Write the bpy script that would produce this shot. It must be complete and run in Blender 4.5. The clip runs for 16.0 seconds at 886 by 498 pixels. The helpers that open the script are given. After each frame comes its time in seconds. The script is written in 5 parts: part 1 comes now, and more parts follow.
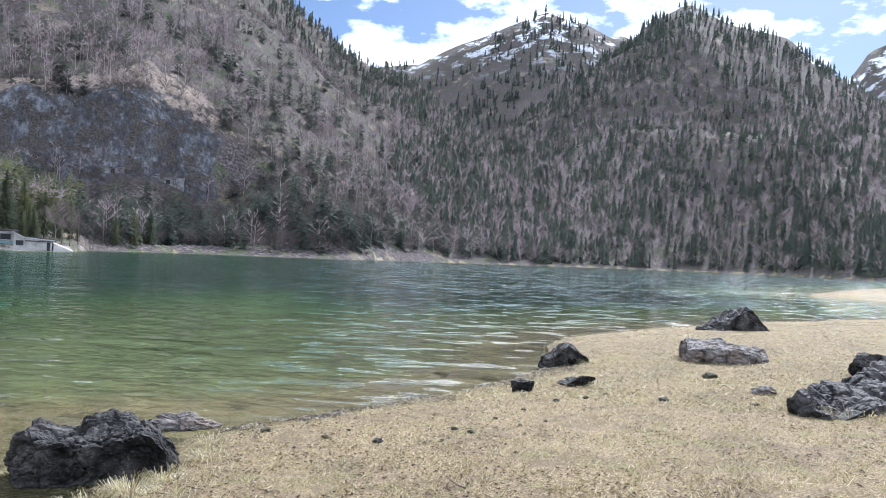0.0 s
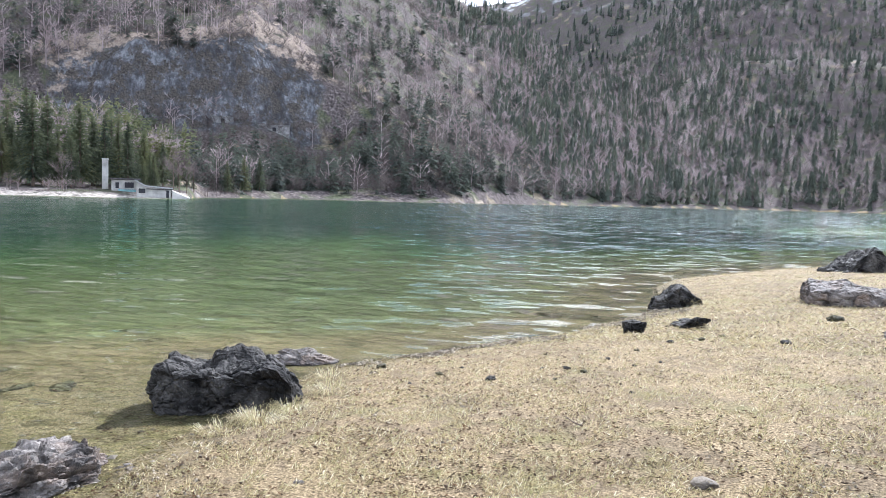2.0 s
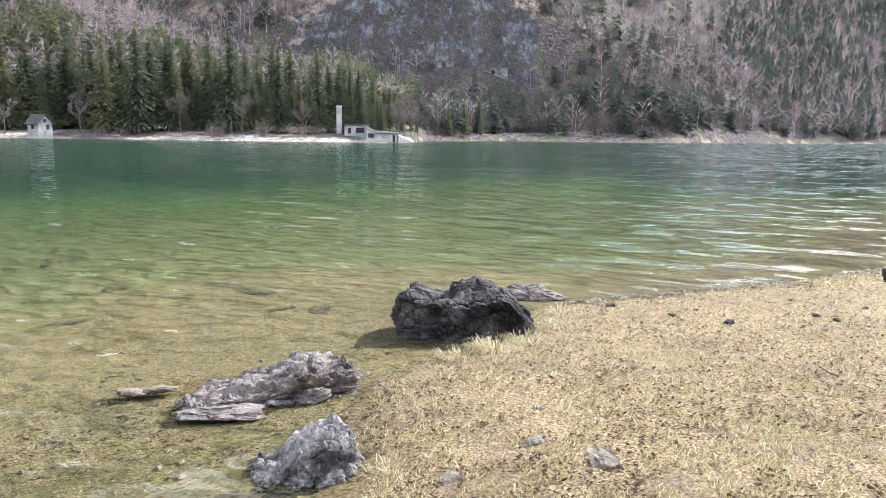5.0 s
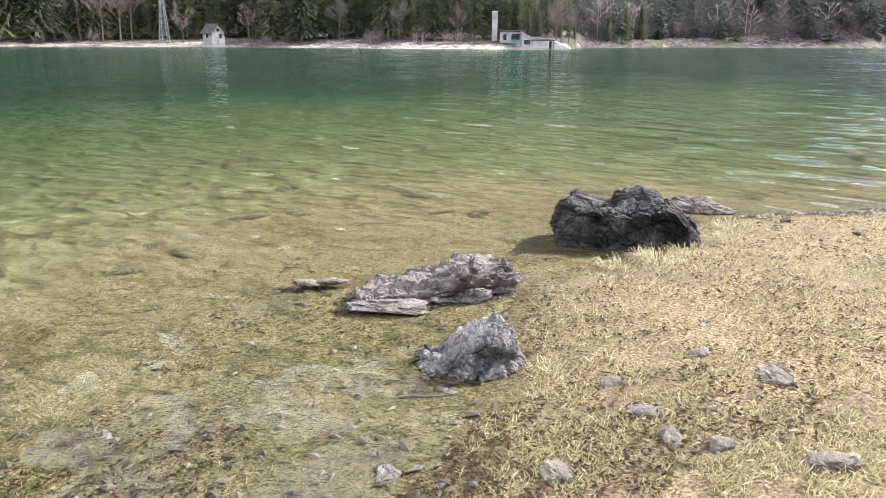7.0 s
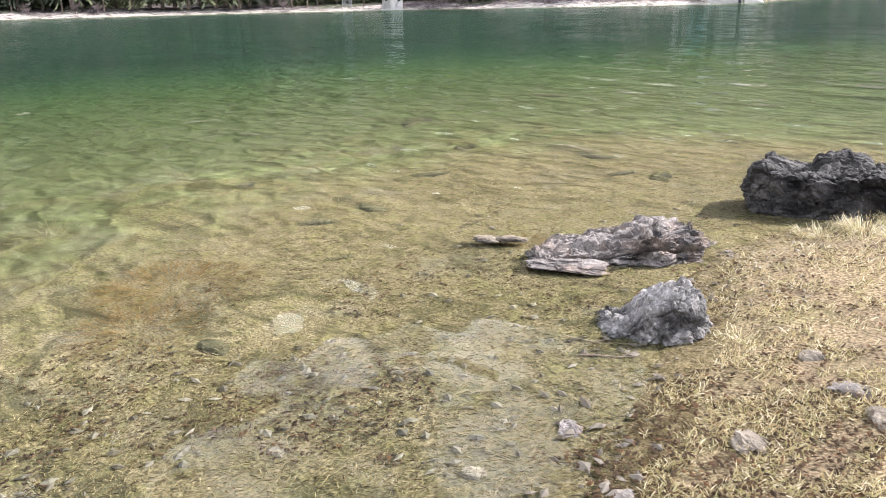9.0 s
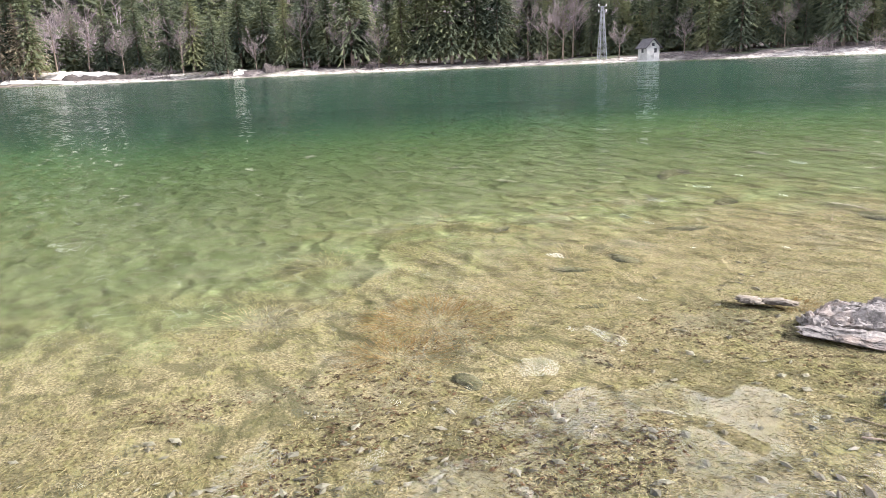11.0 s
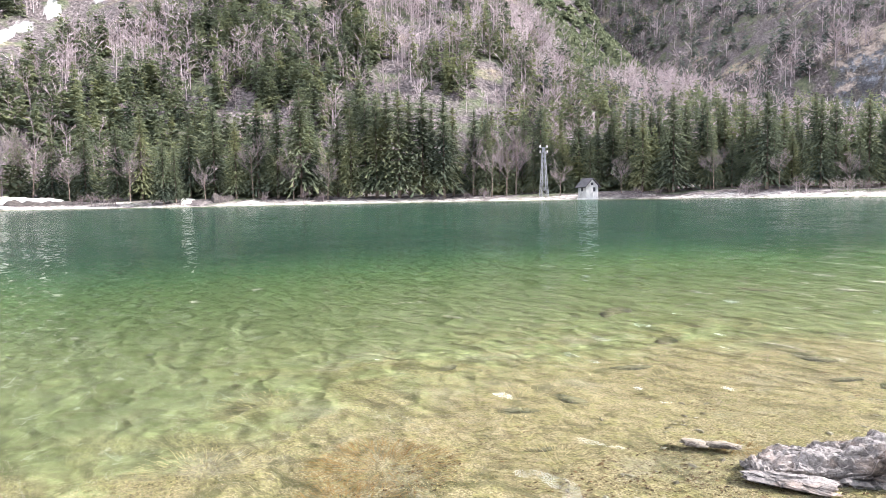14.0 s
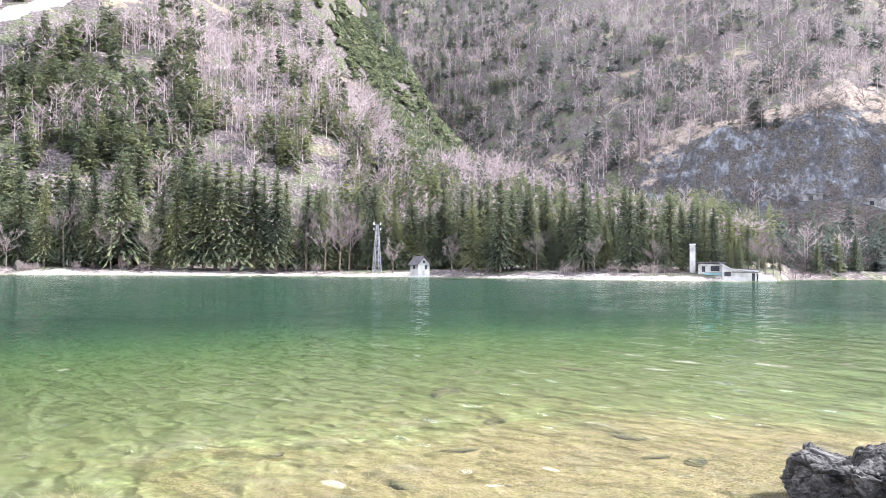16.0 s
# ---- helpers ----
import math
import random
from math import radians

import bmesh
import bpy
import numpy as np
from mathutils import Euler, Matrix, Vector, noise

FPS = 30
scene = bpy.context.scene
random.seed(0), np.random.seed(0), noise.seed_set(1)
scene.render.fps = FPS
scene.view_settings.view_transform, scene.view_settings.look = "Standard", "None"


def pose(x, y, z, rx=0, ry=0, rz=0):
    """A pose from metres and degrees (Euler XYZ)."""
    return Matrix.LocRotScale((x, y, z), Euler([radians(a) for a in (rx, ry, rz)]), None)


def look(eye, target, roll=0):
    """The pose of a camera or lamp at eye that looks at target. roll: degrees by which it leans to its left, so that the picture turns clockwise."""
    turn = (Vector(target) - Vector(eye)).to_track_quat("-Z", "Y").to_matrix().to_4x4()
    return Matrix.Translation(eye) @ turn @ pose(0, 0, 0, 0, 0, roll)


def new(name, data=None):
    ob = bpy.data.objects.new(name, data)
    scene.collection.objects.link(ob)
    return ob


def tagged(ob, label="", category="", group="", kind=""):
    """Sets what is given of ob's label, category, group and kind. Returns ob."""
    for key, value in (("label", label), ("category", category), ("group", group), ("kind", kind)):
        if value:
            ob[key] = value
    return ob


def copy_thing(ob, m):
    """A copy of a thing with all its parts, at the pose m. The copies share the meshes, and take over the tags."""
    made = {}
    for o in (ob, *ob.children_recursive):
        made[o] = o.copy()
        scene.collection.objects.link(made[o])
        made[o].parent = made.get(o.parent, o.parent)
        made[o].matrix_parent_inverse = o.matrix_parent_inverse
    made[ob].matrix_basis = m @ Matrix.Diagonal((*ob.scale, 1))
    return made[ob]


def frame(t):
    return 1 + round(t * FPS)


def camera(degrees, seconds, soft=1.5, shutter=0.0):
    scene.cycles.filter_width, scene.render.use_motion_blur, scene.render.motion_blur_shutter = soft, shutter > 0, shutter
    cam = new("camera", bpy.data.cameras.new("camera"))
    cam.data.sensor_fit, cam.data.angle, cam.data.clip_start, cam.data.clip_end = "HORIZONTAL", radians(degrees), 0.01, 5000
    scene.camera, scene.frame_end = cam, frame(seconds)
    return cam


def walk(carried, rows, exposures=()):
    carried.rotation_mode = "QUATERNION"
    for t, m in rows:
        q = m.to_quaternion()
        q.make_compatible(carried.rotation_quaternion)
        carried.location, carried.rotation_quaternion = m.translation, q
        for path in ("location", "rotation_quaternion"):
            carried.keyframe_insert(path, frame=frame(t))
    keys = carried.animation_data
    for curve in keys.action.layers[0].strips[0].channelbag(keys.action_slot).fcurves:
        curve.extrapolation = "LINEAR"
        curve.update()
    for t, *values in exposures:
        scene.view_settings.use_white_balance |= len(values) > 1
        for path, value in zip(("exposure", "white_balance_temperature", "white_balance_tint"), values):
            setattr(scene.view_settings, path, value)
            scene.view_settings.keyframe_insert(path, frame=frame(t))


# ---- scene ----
# ---------------- camera and walk ----------------
cam = camera(60.98, 16.0, soft=0.7)
ROWS = [
    (0.0, 0.000, -0.000, 1.650, -0.00, 0.75, -2.43),
    (0.5, -0.018, 0.010, 1.643, 1.69, -0.67, -2.28),
    (1.0, -0.036, 0.017, 1.633, 3.38, -1.89, -2.06),
    (1.5, -0.063, 0.028, 1.627, 5.28, -2.96, -1.86),
    (2.0, -0.092, 0.034, 1.615, 7.61, -3.86, -1.70),
    (2.5, -0.114, 0.036, 1.607, 10.02, -4.67, -1.60),
    (3.0, -0.129, 0.037, 1.596, 12.49, -5.40, -1.44),
    (3.5, -0.151, 0.030, 1.588, 15.13, -6.06, -1.34),
    (3.7, -0.161, 0.026, 1.586, 16.11, -6.28, -1.28),
    (5.8, -0.229, -0.062, 1.559, 29.03, -11.10, -0.40),
    (6.0, -0.237, -0.063, 1.555, 30.21, -11.87, -0.35),
    (6.5, -0.254, -0.067, 1.543, 32.90, -13.75, -0.36),
    (7.0, -0.272, -0.078, 1.530, 35.42, -15.48, -0.31),
    (7.5, -0.286, -0.091, 1.524, 38.19, -16.69, -0.04),
    (8.0, -0.294, -0.109, 1.519, 41.22, -17.43, 0.35),
    (8.5, -0.307, -0.129, 1.513, 44.40, -18.01, 0.79),
    (9.0, -0.324, -0.152, 1.507, 48.08, -18.21, 1.25),
    (9.5, -0.339, -0.179, 1.501, 52.49, -18.13, 1.65),
    (10.0, -0.352, -0.207, 1.497, 57.66, -17.57, 1.81),
    (10.2, -0.357, -0.218, 1.496, 59.80, -17.25, 1.93),
    (12.3, -0.322, -0.271, 1.545, 71.40, -9.29, 2.43),
    (12.5, -0.320, -0.274, 1.550, 70.75, -8.54, 2.33),
    (13.0, -0.316, -0.278, 1.561, 68.44, -6.96, 1.81),
    (13.5, -0.313, -0.282, 1.572, 65.63, -5.50, 1.42),
    (14.0, -0.311, -0.285, 1.583, 62.59, -4.11, 1.06),
    (14.5, -0.309, -0.288, 1.595, 59.48, -2.84, 0.69),
    (15.0, -0.308, -0.293, 1.609, 56.51, -1.48, 0.35),
    (15.5, -0.306, -0.301, 1.625, 53.46, 0.01, -0.10),
    (16.0, -0.303, -0.309, 1.643, 49.94, 1.59, -0.49),
]
walk(cam, [(t, pose(x, y, z, 90 + pitch, roll, yaw)) for t, x, y, z, yaw, pitch, roll in ROWS],
     exposures=[(0.0, 0.55, 5400, 13), (1.5, 0.74, 5480, 13), (3.5, 1.0, 5600, 14), (7.0, 1.0, 5960, 16), (10.0, 1.15, 6000, 17), (12.5, 1.42, 5900, 16), (14.5, 1.6, 5860, 16), (16.0, 1.78, 5780, 16)])

# ---------------- world and sun ----------------
SUN_AZ, SUN_EL = -25.0, 39.0      # degrees, azimuth to the left of +y


def heading(az):
    return np.array([-math.sin(radians(az)), math.cos(radians(az))])


world = bpy.data.worlds.new("sky")
scene.world = world
world.use_nodes = True
wn, wl = world.node_tree.nodes, world.node_tree.links
wn.clear()
w_out = wn.new("ShaderNodeOutputWorld")
w_bg = wn.new("ShaderNodeBackground")
w_sky = wn.new("ShaderNodeTexSky")
w_sky.sky_type = 'NISHITA'
w_sky.sun_disc = False
w_sky.sun_elevation = radians(SUN_EL)
w_sky.sun_rotation = radians(-SUN_AZ)
w_sky.dust_density = 1.0
w_sky.altitude = 900
w_bg.inputs["Strength"].default_value = 0.074
w_coord = wn.new("ShaderNodeTexCoord")
w_map = wn.new("ShaderNodeMapping")
w_map.inputs["Scale"].default_value = (1.0, 1.0, 2.2)
w_map.inputs["Location"].default_value = (0.33, 0.12, 0.0)
w_noise = wn.new("ShaderNodeTexNoise")
w_noise.inputs["Scale"].default_value = 5.5
w_noise.inputs["Detail"].default_value = 8.0
w_noise.inputs["Roughness"].default_value = 0.55
w_ramp = wn.new("ShaderNodeValToRGB")
w_ramp.color_ramp.elements[0].position = 0.455
w_ramp.color_ramp.elements[1].position = 0.56
w_mix = wn.new("ShaderNodeMix")
w_mix.data_type = 'RGBA'
w_mix.inputs["B"].default_value = (28.0, 28.2, 28.6, 1.0)
wl.new(w_coord.outputs["Generated"], w_map.inputs["Vector"])
wl.new(w_map.outputs["Vector"], w_noise.inputs["Vector"])
wl.new(w_noise.outputs["Fac"], w_ramp.inputs["Fac"])
wl.new(w_ramp.outputs["Color"], w_mix.inputs["Factor"])
wl.new(w_sky.outputs["Color"], w_mix.inputs["A"])
wl.new(w_mix.outputs["Result"], w_bg.inputs["Color"])
wl.new(w_bg.outputs["Background"], w_out.inputs["Surface"])

sun_data = bpy.data.lights.new("sun", 'SUN')
sun_data.energy = 5.0
sun_data.angle = radians(0.53)
sun_data.color = (1.0, 0.94, 0.84)
sun = new("sun", sun_data)
_s = heading(SUN_AZ) * math.cos(radians(SUN_EL))
sun.matrix_world = look((60 * _s[0], 60 * _s[1], 60 * math.sin(radians(SUN_EL))), (0, 0, 0))


# ---------------- material helpers ----------------
class Nodes:
    """A small builder for node materials."""

    def __init__(self, name):
        self.mat = bpy.data.materials.new(name)
        self.mat.use_nodes = True
        self.tree = self.mat.node_tree
        self.bsdf = self.tree.nodes["Principled BSDF"]
        self.out = self.tree.nodes["Material Output"]
        self.pos = self.add("ShaderNodeNewGeometry").outputs["Position"]

    def add(self, kind, **inputs):
        n = self.tree.nodes.new(kind)
        for k, v in inputs.items():
            self.put(n.inputs[k.replace("_", " ")], v)
        return n

    def put(self, socket, v):
        if isinstance(v, bpy.types.NodeSocket):
            self.tree.links.new(v, socket)
        else:
            socket.default_value = v

    def noise(self, scale, detail=4.0, rough=0.55, vector=None, stretch=None, distort=0.0):
        v = vector or self.pos
        if stretch:
            v = self.add("ShaderNodeMapping", Vector=v, Scale=stretch).outputs["Vector"]
        return self.add("ShaderNodeTexNoise", Vector=v, Scale=scale, Detail=detail, Roughness=rough, Distortion=distort).outputs["Fac"]

    def ramp(self, fac, *stops):
        n = self.add("ShaderNodeValToRGB", Fac=fac)
        e = n.color_ramp.elements
        e.remove(e[1])
        e[0].position, e[0].color = stops[0][0], (*stops[0][1], 1.0)
        for p, c in stops[1:]:
            e.new(p).color = (*c, 1.0)
        return n.outputs["Color"]

    def step(self, fac, a, b):
        return self.add("ShaderNodeMapRange", Value=fac, From_Min=a, From_Max=b).outputs["Result"]

    def mix(self, fac, a, b, mode='MIX'):
        n = self.add("ShaderNodeMix")
        n.data_type, n.blend_type = 'RGBA', mode
        self.put(n.inputs["Factor"], fac)
        for key, v in (("A", a), ("B", b)):
            self.put(n.inputs[key], (*v, 1.0) if isinstance(v, tuple) and len(v) == 3 else v)
        return n.outputs["Result"]

    def math(self, op, a, b=0.0):
        n = self.add("ShaderNodeMath")
        n.operation = op
        self.put(n.inputs[0], a)
        self.put(n.inputs[1], b)
        return n.outputs[0]

    def axis(self, which, vector=None):
        return self.add("ShaderNodeSeparateXYZ", Vector=vector or self.pos).outputs[which]

    def normal_z(self):
        g = self.add("ShaderNodeNewGeometry")
        return self.axis("Z", g.outputs["Normal"])

    def bump(self, height, strength=0.5, distance=0.02, normal=None):
        n = self.add("ShaderNodeBump", Height=height, Strength=strength, Distance=distance)
        if normal:
            self.put(n.inputs["Normal"], normal)
        return n.outputs["Normal"]

    def thin(self, color, share):
        """Lets part of the light through, as needles, twigs and blades do."""
        t = self.add("ShaderNodeBsdfTranslucent", Color=color).outputs["BSDF"]
        m = self.add("ShaderNodeMixShader", Fac=share)
        self.tree.links.new(self.bsdf.outputs["BSDF"], m.inputs[1])
        self.tree.links.new(t, m.inputs[2])
        self.tree.links.new(m.outputs[0], self.out.inputs["Surface"])

    def finish(self, color, rough=0.8, normal=None, metal=0.0, spec=0.3):
        self.put(self.bsdf.inputs["Base Color"], (*color, 1.0) if isinstance(color, tuple) and len(color) == 3 else color)
        self.put(self.bsdf.inputs["Roughness"], rough)
        self.put(self.bsdf.inputs["Metallic"], metal)
        self.put(self.bsdf.inputs["Specular IOR Level"], spec)
        if normal:
            self.put(self.bsdf.inputs["Normal"], normal)
        return self.mat


def shore_material():
    n = Nodes("shore_ground")
    z = n.axis("Z")
    fine, mid, big = n.noise(70, 6, 0.7), n.noise(9, 5), n.noise(1.3, 4)
    straw = n.ramp(fine, (0.34, (0.03, 0.022, 0.013)), (0.44, (0.13, 0.095, 0.05)), (0.54, (0.31, 0.235, 0.132)), (0.68, (0.60, 0.48, 0.31)))
    soil = n.ramp(fine, (0.35, (0.05, 0.036, 0.02)), (0.65, (0.31, 0.235, 0.145)))
    green = n.ramp(fine, (0.35, (0.10, 0.11, 0.03)), (0.7, (0.40, 0.38, 0.15)))
    land = n.mix(n.math('MULTIPLY', n.step(n.math('ADD', n.noise(5, 6, 0.65), n.math('MULTIPLY', n.math('SUBTRACT', big, 0.5), 0.9)), 0.49, 0.58), 0.85), straw, soil)
    land = n.mix(n.math('MULTIPLY', n.step(n.noise(2.6, 4), 0.56, 0.72), 0.55), land, green)
    land = n.mix(n.math('MULTIPLY', n.step(big, 0.45, 0.65), 0.35), land, soil)
    # bed of the lake: wet turf, pale marl and weed
    warp = n.math('ADD', z, n.math('MULTIPLY', n.math('SUBTRACT', n.noise(0.7, 3), 0.5), 0.12))
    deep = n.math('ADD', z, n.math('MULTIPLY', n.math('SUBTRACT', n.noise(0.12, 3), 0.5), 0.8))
    wet = n.ramp(fine, (0.34, (0.035, 0.027, 0.014)), (0.5, (0.165, 0.13, 0.073)), (0.68, (0.37, 0.30, 0.185)))
    weed = n.ramp(n.noise(22, 5, stretch=(1, 2.5, 1)), (0.35, (0.05, 0.042, 0.018)), (0.6, (0.20, 0.17, 0.08)))
    marl = n.ramp(n.math('ADD', n.math('MULTIPLY', n.noise(2.4, 4, 0.6, distort=0.8), 0.5), n.math('MULTIPLY', n.noise(11, 4, 0.6), 0.5)), (0.36, (0.045, 0.05, 0.02)), (0.5, (0.115, 0.122, 0.052)), (0.62, (0.235, 0.245, 0.12)))
    shelf = n.mix(n.step(n.noise(1.6, 5, distort=0.6), 0.47, 0.60), marl, weed)
    shelf = n.mix(n.step(warp, -0.30, -0.17), shelf, n.mix(n.step(mid, 0.45, 0.6), wet, weed))
    # green to dark by depth: the water's own dimming painted into the bed
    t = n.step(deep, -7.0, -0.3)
    depth_tint = n.ramp(t, (0.0, (0.009, 0.029, 0.018)), (0.35, (0.015, 0.041, 0.020)), (0.62, (0.030, 0.062, 0.022)), (0.82, (0.051, 0.073, 0.026)), (1.0, (0.090, 0.101, 0.044)))
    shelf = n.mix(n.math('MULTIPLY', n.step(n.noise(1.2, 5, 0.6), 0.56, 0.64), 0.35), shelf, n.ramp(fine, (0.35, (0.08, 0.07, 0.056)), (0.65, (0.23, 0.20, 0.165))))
    bed = n.mix(n.step(deep, -0.44, -0.18), depth_tint, shelf)
    bed = n.mix(n.math('MULTIPLY', n.step(n.noise(2.7, 6, 0.7, distort=1.0, stretch=(0.8, 1.3, 1)), 0.52, 0.60), n.math('MULTIPLY', n.step(z, -1.0, -0.25), 0.7)), bed, (0.055, 0.05, 0.022))
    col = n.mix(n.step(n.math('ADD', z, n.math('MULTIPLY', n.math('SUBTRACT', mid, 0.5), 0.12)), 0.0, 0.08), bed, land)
    relief = n.math('ADD', n.math('MULTIPLY', fine, 0.5), n.math('MULTIPLY', mid, 1.0))
    grain = n.bump(relief, 0.9, 0.022)
    # bump ridges between hollows imitating the ripples' light net, away from the water's edge
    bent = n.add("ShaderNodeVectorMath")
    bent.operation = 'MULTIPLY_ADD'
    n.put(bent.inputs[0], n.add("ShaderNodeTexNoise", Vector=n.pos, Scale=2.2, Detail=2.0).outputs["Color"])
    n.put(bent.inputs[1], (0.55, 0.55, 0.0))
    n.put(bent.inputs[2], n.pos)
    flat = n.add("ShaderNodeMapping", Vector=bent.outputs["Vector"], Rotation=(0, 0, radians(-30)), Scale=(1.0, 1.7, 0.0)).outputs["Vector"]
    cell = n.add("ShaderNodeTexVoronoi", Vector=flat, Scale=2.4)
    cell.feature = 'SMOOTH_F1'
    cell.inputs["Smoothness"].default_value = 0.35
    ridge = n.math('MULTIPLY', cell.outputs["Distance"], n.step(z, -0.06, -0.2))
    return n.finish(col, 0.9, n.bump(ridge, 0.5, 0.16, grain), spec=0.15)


def hill_material():
    n = Nodes("hillside")
    z, up = n.axis("Z"), n.normal_z()
    fine, mid, big = n.noise(0.9, 5), n.noise(0.11, 5), n.noise(0.02, 5)
    litter = n.ramp(fine, (0.3, (0.03, 0.025, 0.023)), (0.55, (0.12, 0.10, 0.095)), (0.75, (0.27, 0.235, 0.215)))
    moss = n.ramp(fine, (0.3, (0.05, 0.06, 0.035)), (0.7, (0.13, 0.135, 0.08)))
    col = n.mix(n.step(mid, 0.50, 0.62), litter, moss)
    grass = n.ramp(fine, (0.3, (0.17, 0.135, 0.09)), (0.7, (0.30, 0.25, 0.18)))
    col = n.mix(n.step(n.noise(0.045, 6), 0.60, 0.68), col, grass)
    rock = n.ramp(n.noise(0.14, 9, 0.65, stretch=(1, 1, 0.7)), (0.3, (0.05, 0.052, 0.056)), (0.55, (0.12, 0.12, 0.126)), (0.75, (0.22, 0.22, 0.225)))
    crag = n.add("ShaderNodeAttribute")
    crag.attribute_name = "crag"
    bare = n.math('MAXIMUM', n.step(n.math('ADD', up, n.math('MULTIPLY', mid, 0.3)), 0.58, 0.44), n.step(n.math('ADD', crag.outputs["Fac"], n.math('MULTIPLY', n.math('SUBTRACT', n.noise(0.10, 7, 0.65), 0.5), 1.3)), 0.40, 0.60))
    streak = n.noise(0.22, 8, 0.65, stretch=(1, 1, 0.16))
    rock = n.mix(n.math('MULTIPLY', n.step(streak, 0.45, 0.58), 0.7), rock, n.ramp(streak, (0.4, (0.04, 0.04, 0.044)), (0.65, (0.12, 0.12, 0.128))))
    face = n.math('ADD', n.math('MULTIPLY', n.noise(0.07, 6, 0.7, distort=0.6), 0.5), n.math('MULTIPLY', n.noise(0.55, 6, 0.75, stretch=(1, 1, 0.45)), 0.5))
    wall = n.ramp(face, (0.40, (0.045, 0.042, 0.042)), (0.49, (0.085, 0.085, 0.09)), (0.54, (0.15, 0.154, 0.163)), (0.62, (0.29, 0.29, 0.30)))
    wall = n.mix(n.step(n.noise(0.16, 8, 0.75), 0.47, 0.55), wall, n.ramp(n.noise(1.4, 4), (0.35, (0.04, 0.036, 0.032)), (0.65, (0.12, 0.105, 0.09))))
    rock = n.mix(n.step(crag.outputs["Fac"], 0.1, 0.5), rock, wall)
    col = n.mix(bare, col, rock)
    ledge = n.add("ShaderNodeAttribute")
    ledge.attribute_name = "ledge"
    col = n.mix(n.step(n.math('ADD', ledge.outputs["Fac"], n.math('MULTIPLY', n.math('SUBTRACT', n.noise(0.13, 7, 0.7), 0.5), 2.6)), 0.55, 0.75), col, n.ramp(fine, (0.3, (0.20, 0.155, 0.12)), (0.7, (0.42, 0.345, 0.28))))
    gully = n.add("ShaderNodeAttribute")
    gully.attribute_name = "gully"
    stones = n.ramp(n.noise(0.8, 6), (0.3, (0.30, 0.285, 0.265)), (0.7, (0.60, 0.58, 0.55)))
    col = n.mix(n.step(n.math('ADD', gully.outputs["Fac"], n.math('MULTIPLY', n.math('SUBTRACT', n.noise(0.09, 6, 0.65), 0.5), 1.2)), 0.45, 0.6), col, stones)
    snow = n.math('MULTIPLY', n.step(z, 385, 520), n.step(n.noise(0.02, 8, 0.72), 0.52, 0.57))
    col = n.mix(snow, col, (0.8, 0.82, 0.85))
    beach = n.ramp(n.noise(2.0, 5), (0.3, (0.22, 0.19, 0.16)), (0.7, (0.56, 0.51, 0.455)))
    strand = n.add("ShaderNodeAttribute")
    strand.attribute_name = "strand"
    edge = n.math('MULTIPLY', n.step(n.math('ADD', z, n.math('MULTIPLY', n.noise(0.14, 6, 0.7), 5.0)), 3.6, 2.9), n.math('MULTIPLY', n.step(n.noise(0.5, 4), 0.32, 0.52), n.step(n.math('ADD', n.noise(0.05, 4), n.math('MULTIPLY', strand.outputs["Fac"], 0.28)), 0.63, 0.74)))
    col = n.mix(edge, col, beach)
    return n.finish(col, 0.95, n.bump(n.math('ADD', fine, n.math('MULTIPLY', n.noise(0.25, 4), 2.0)), 0.7, 1.0), spec=0.1)


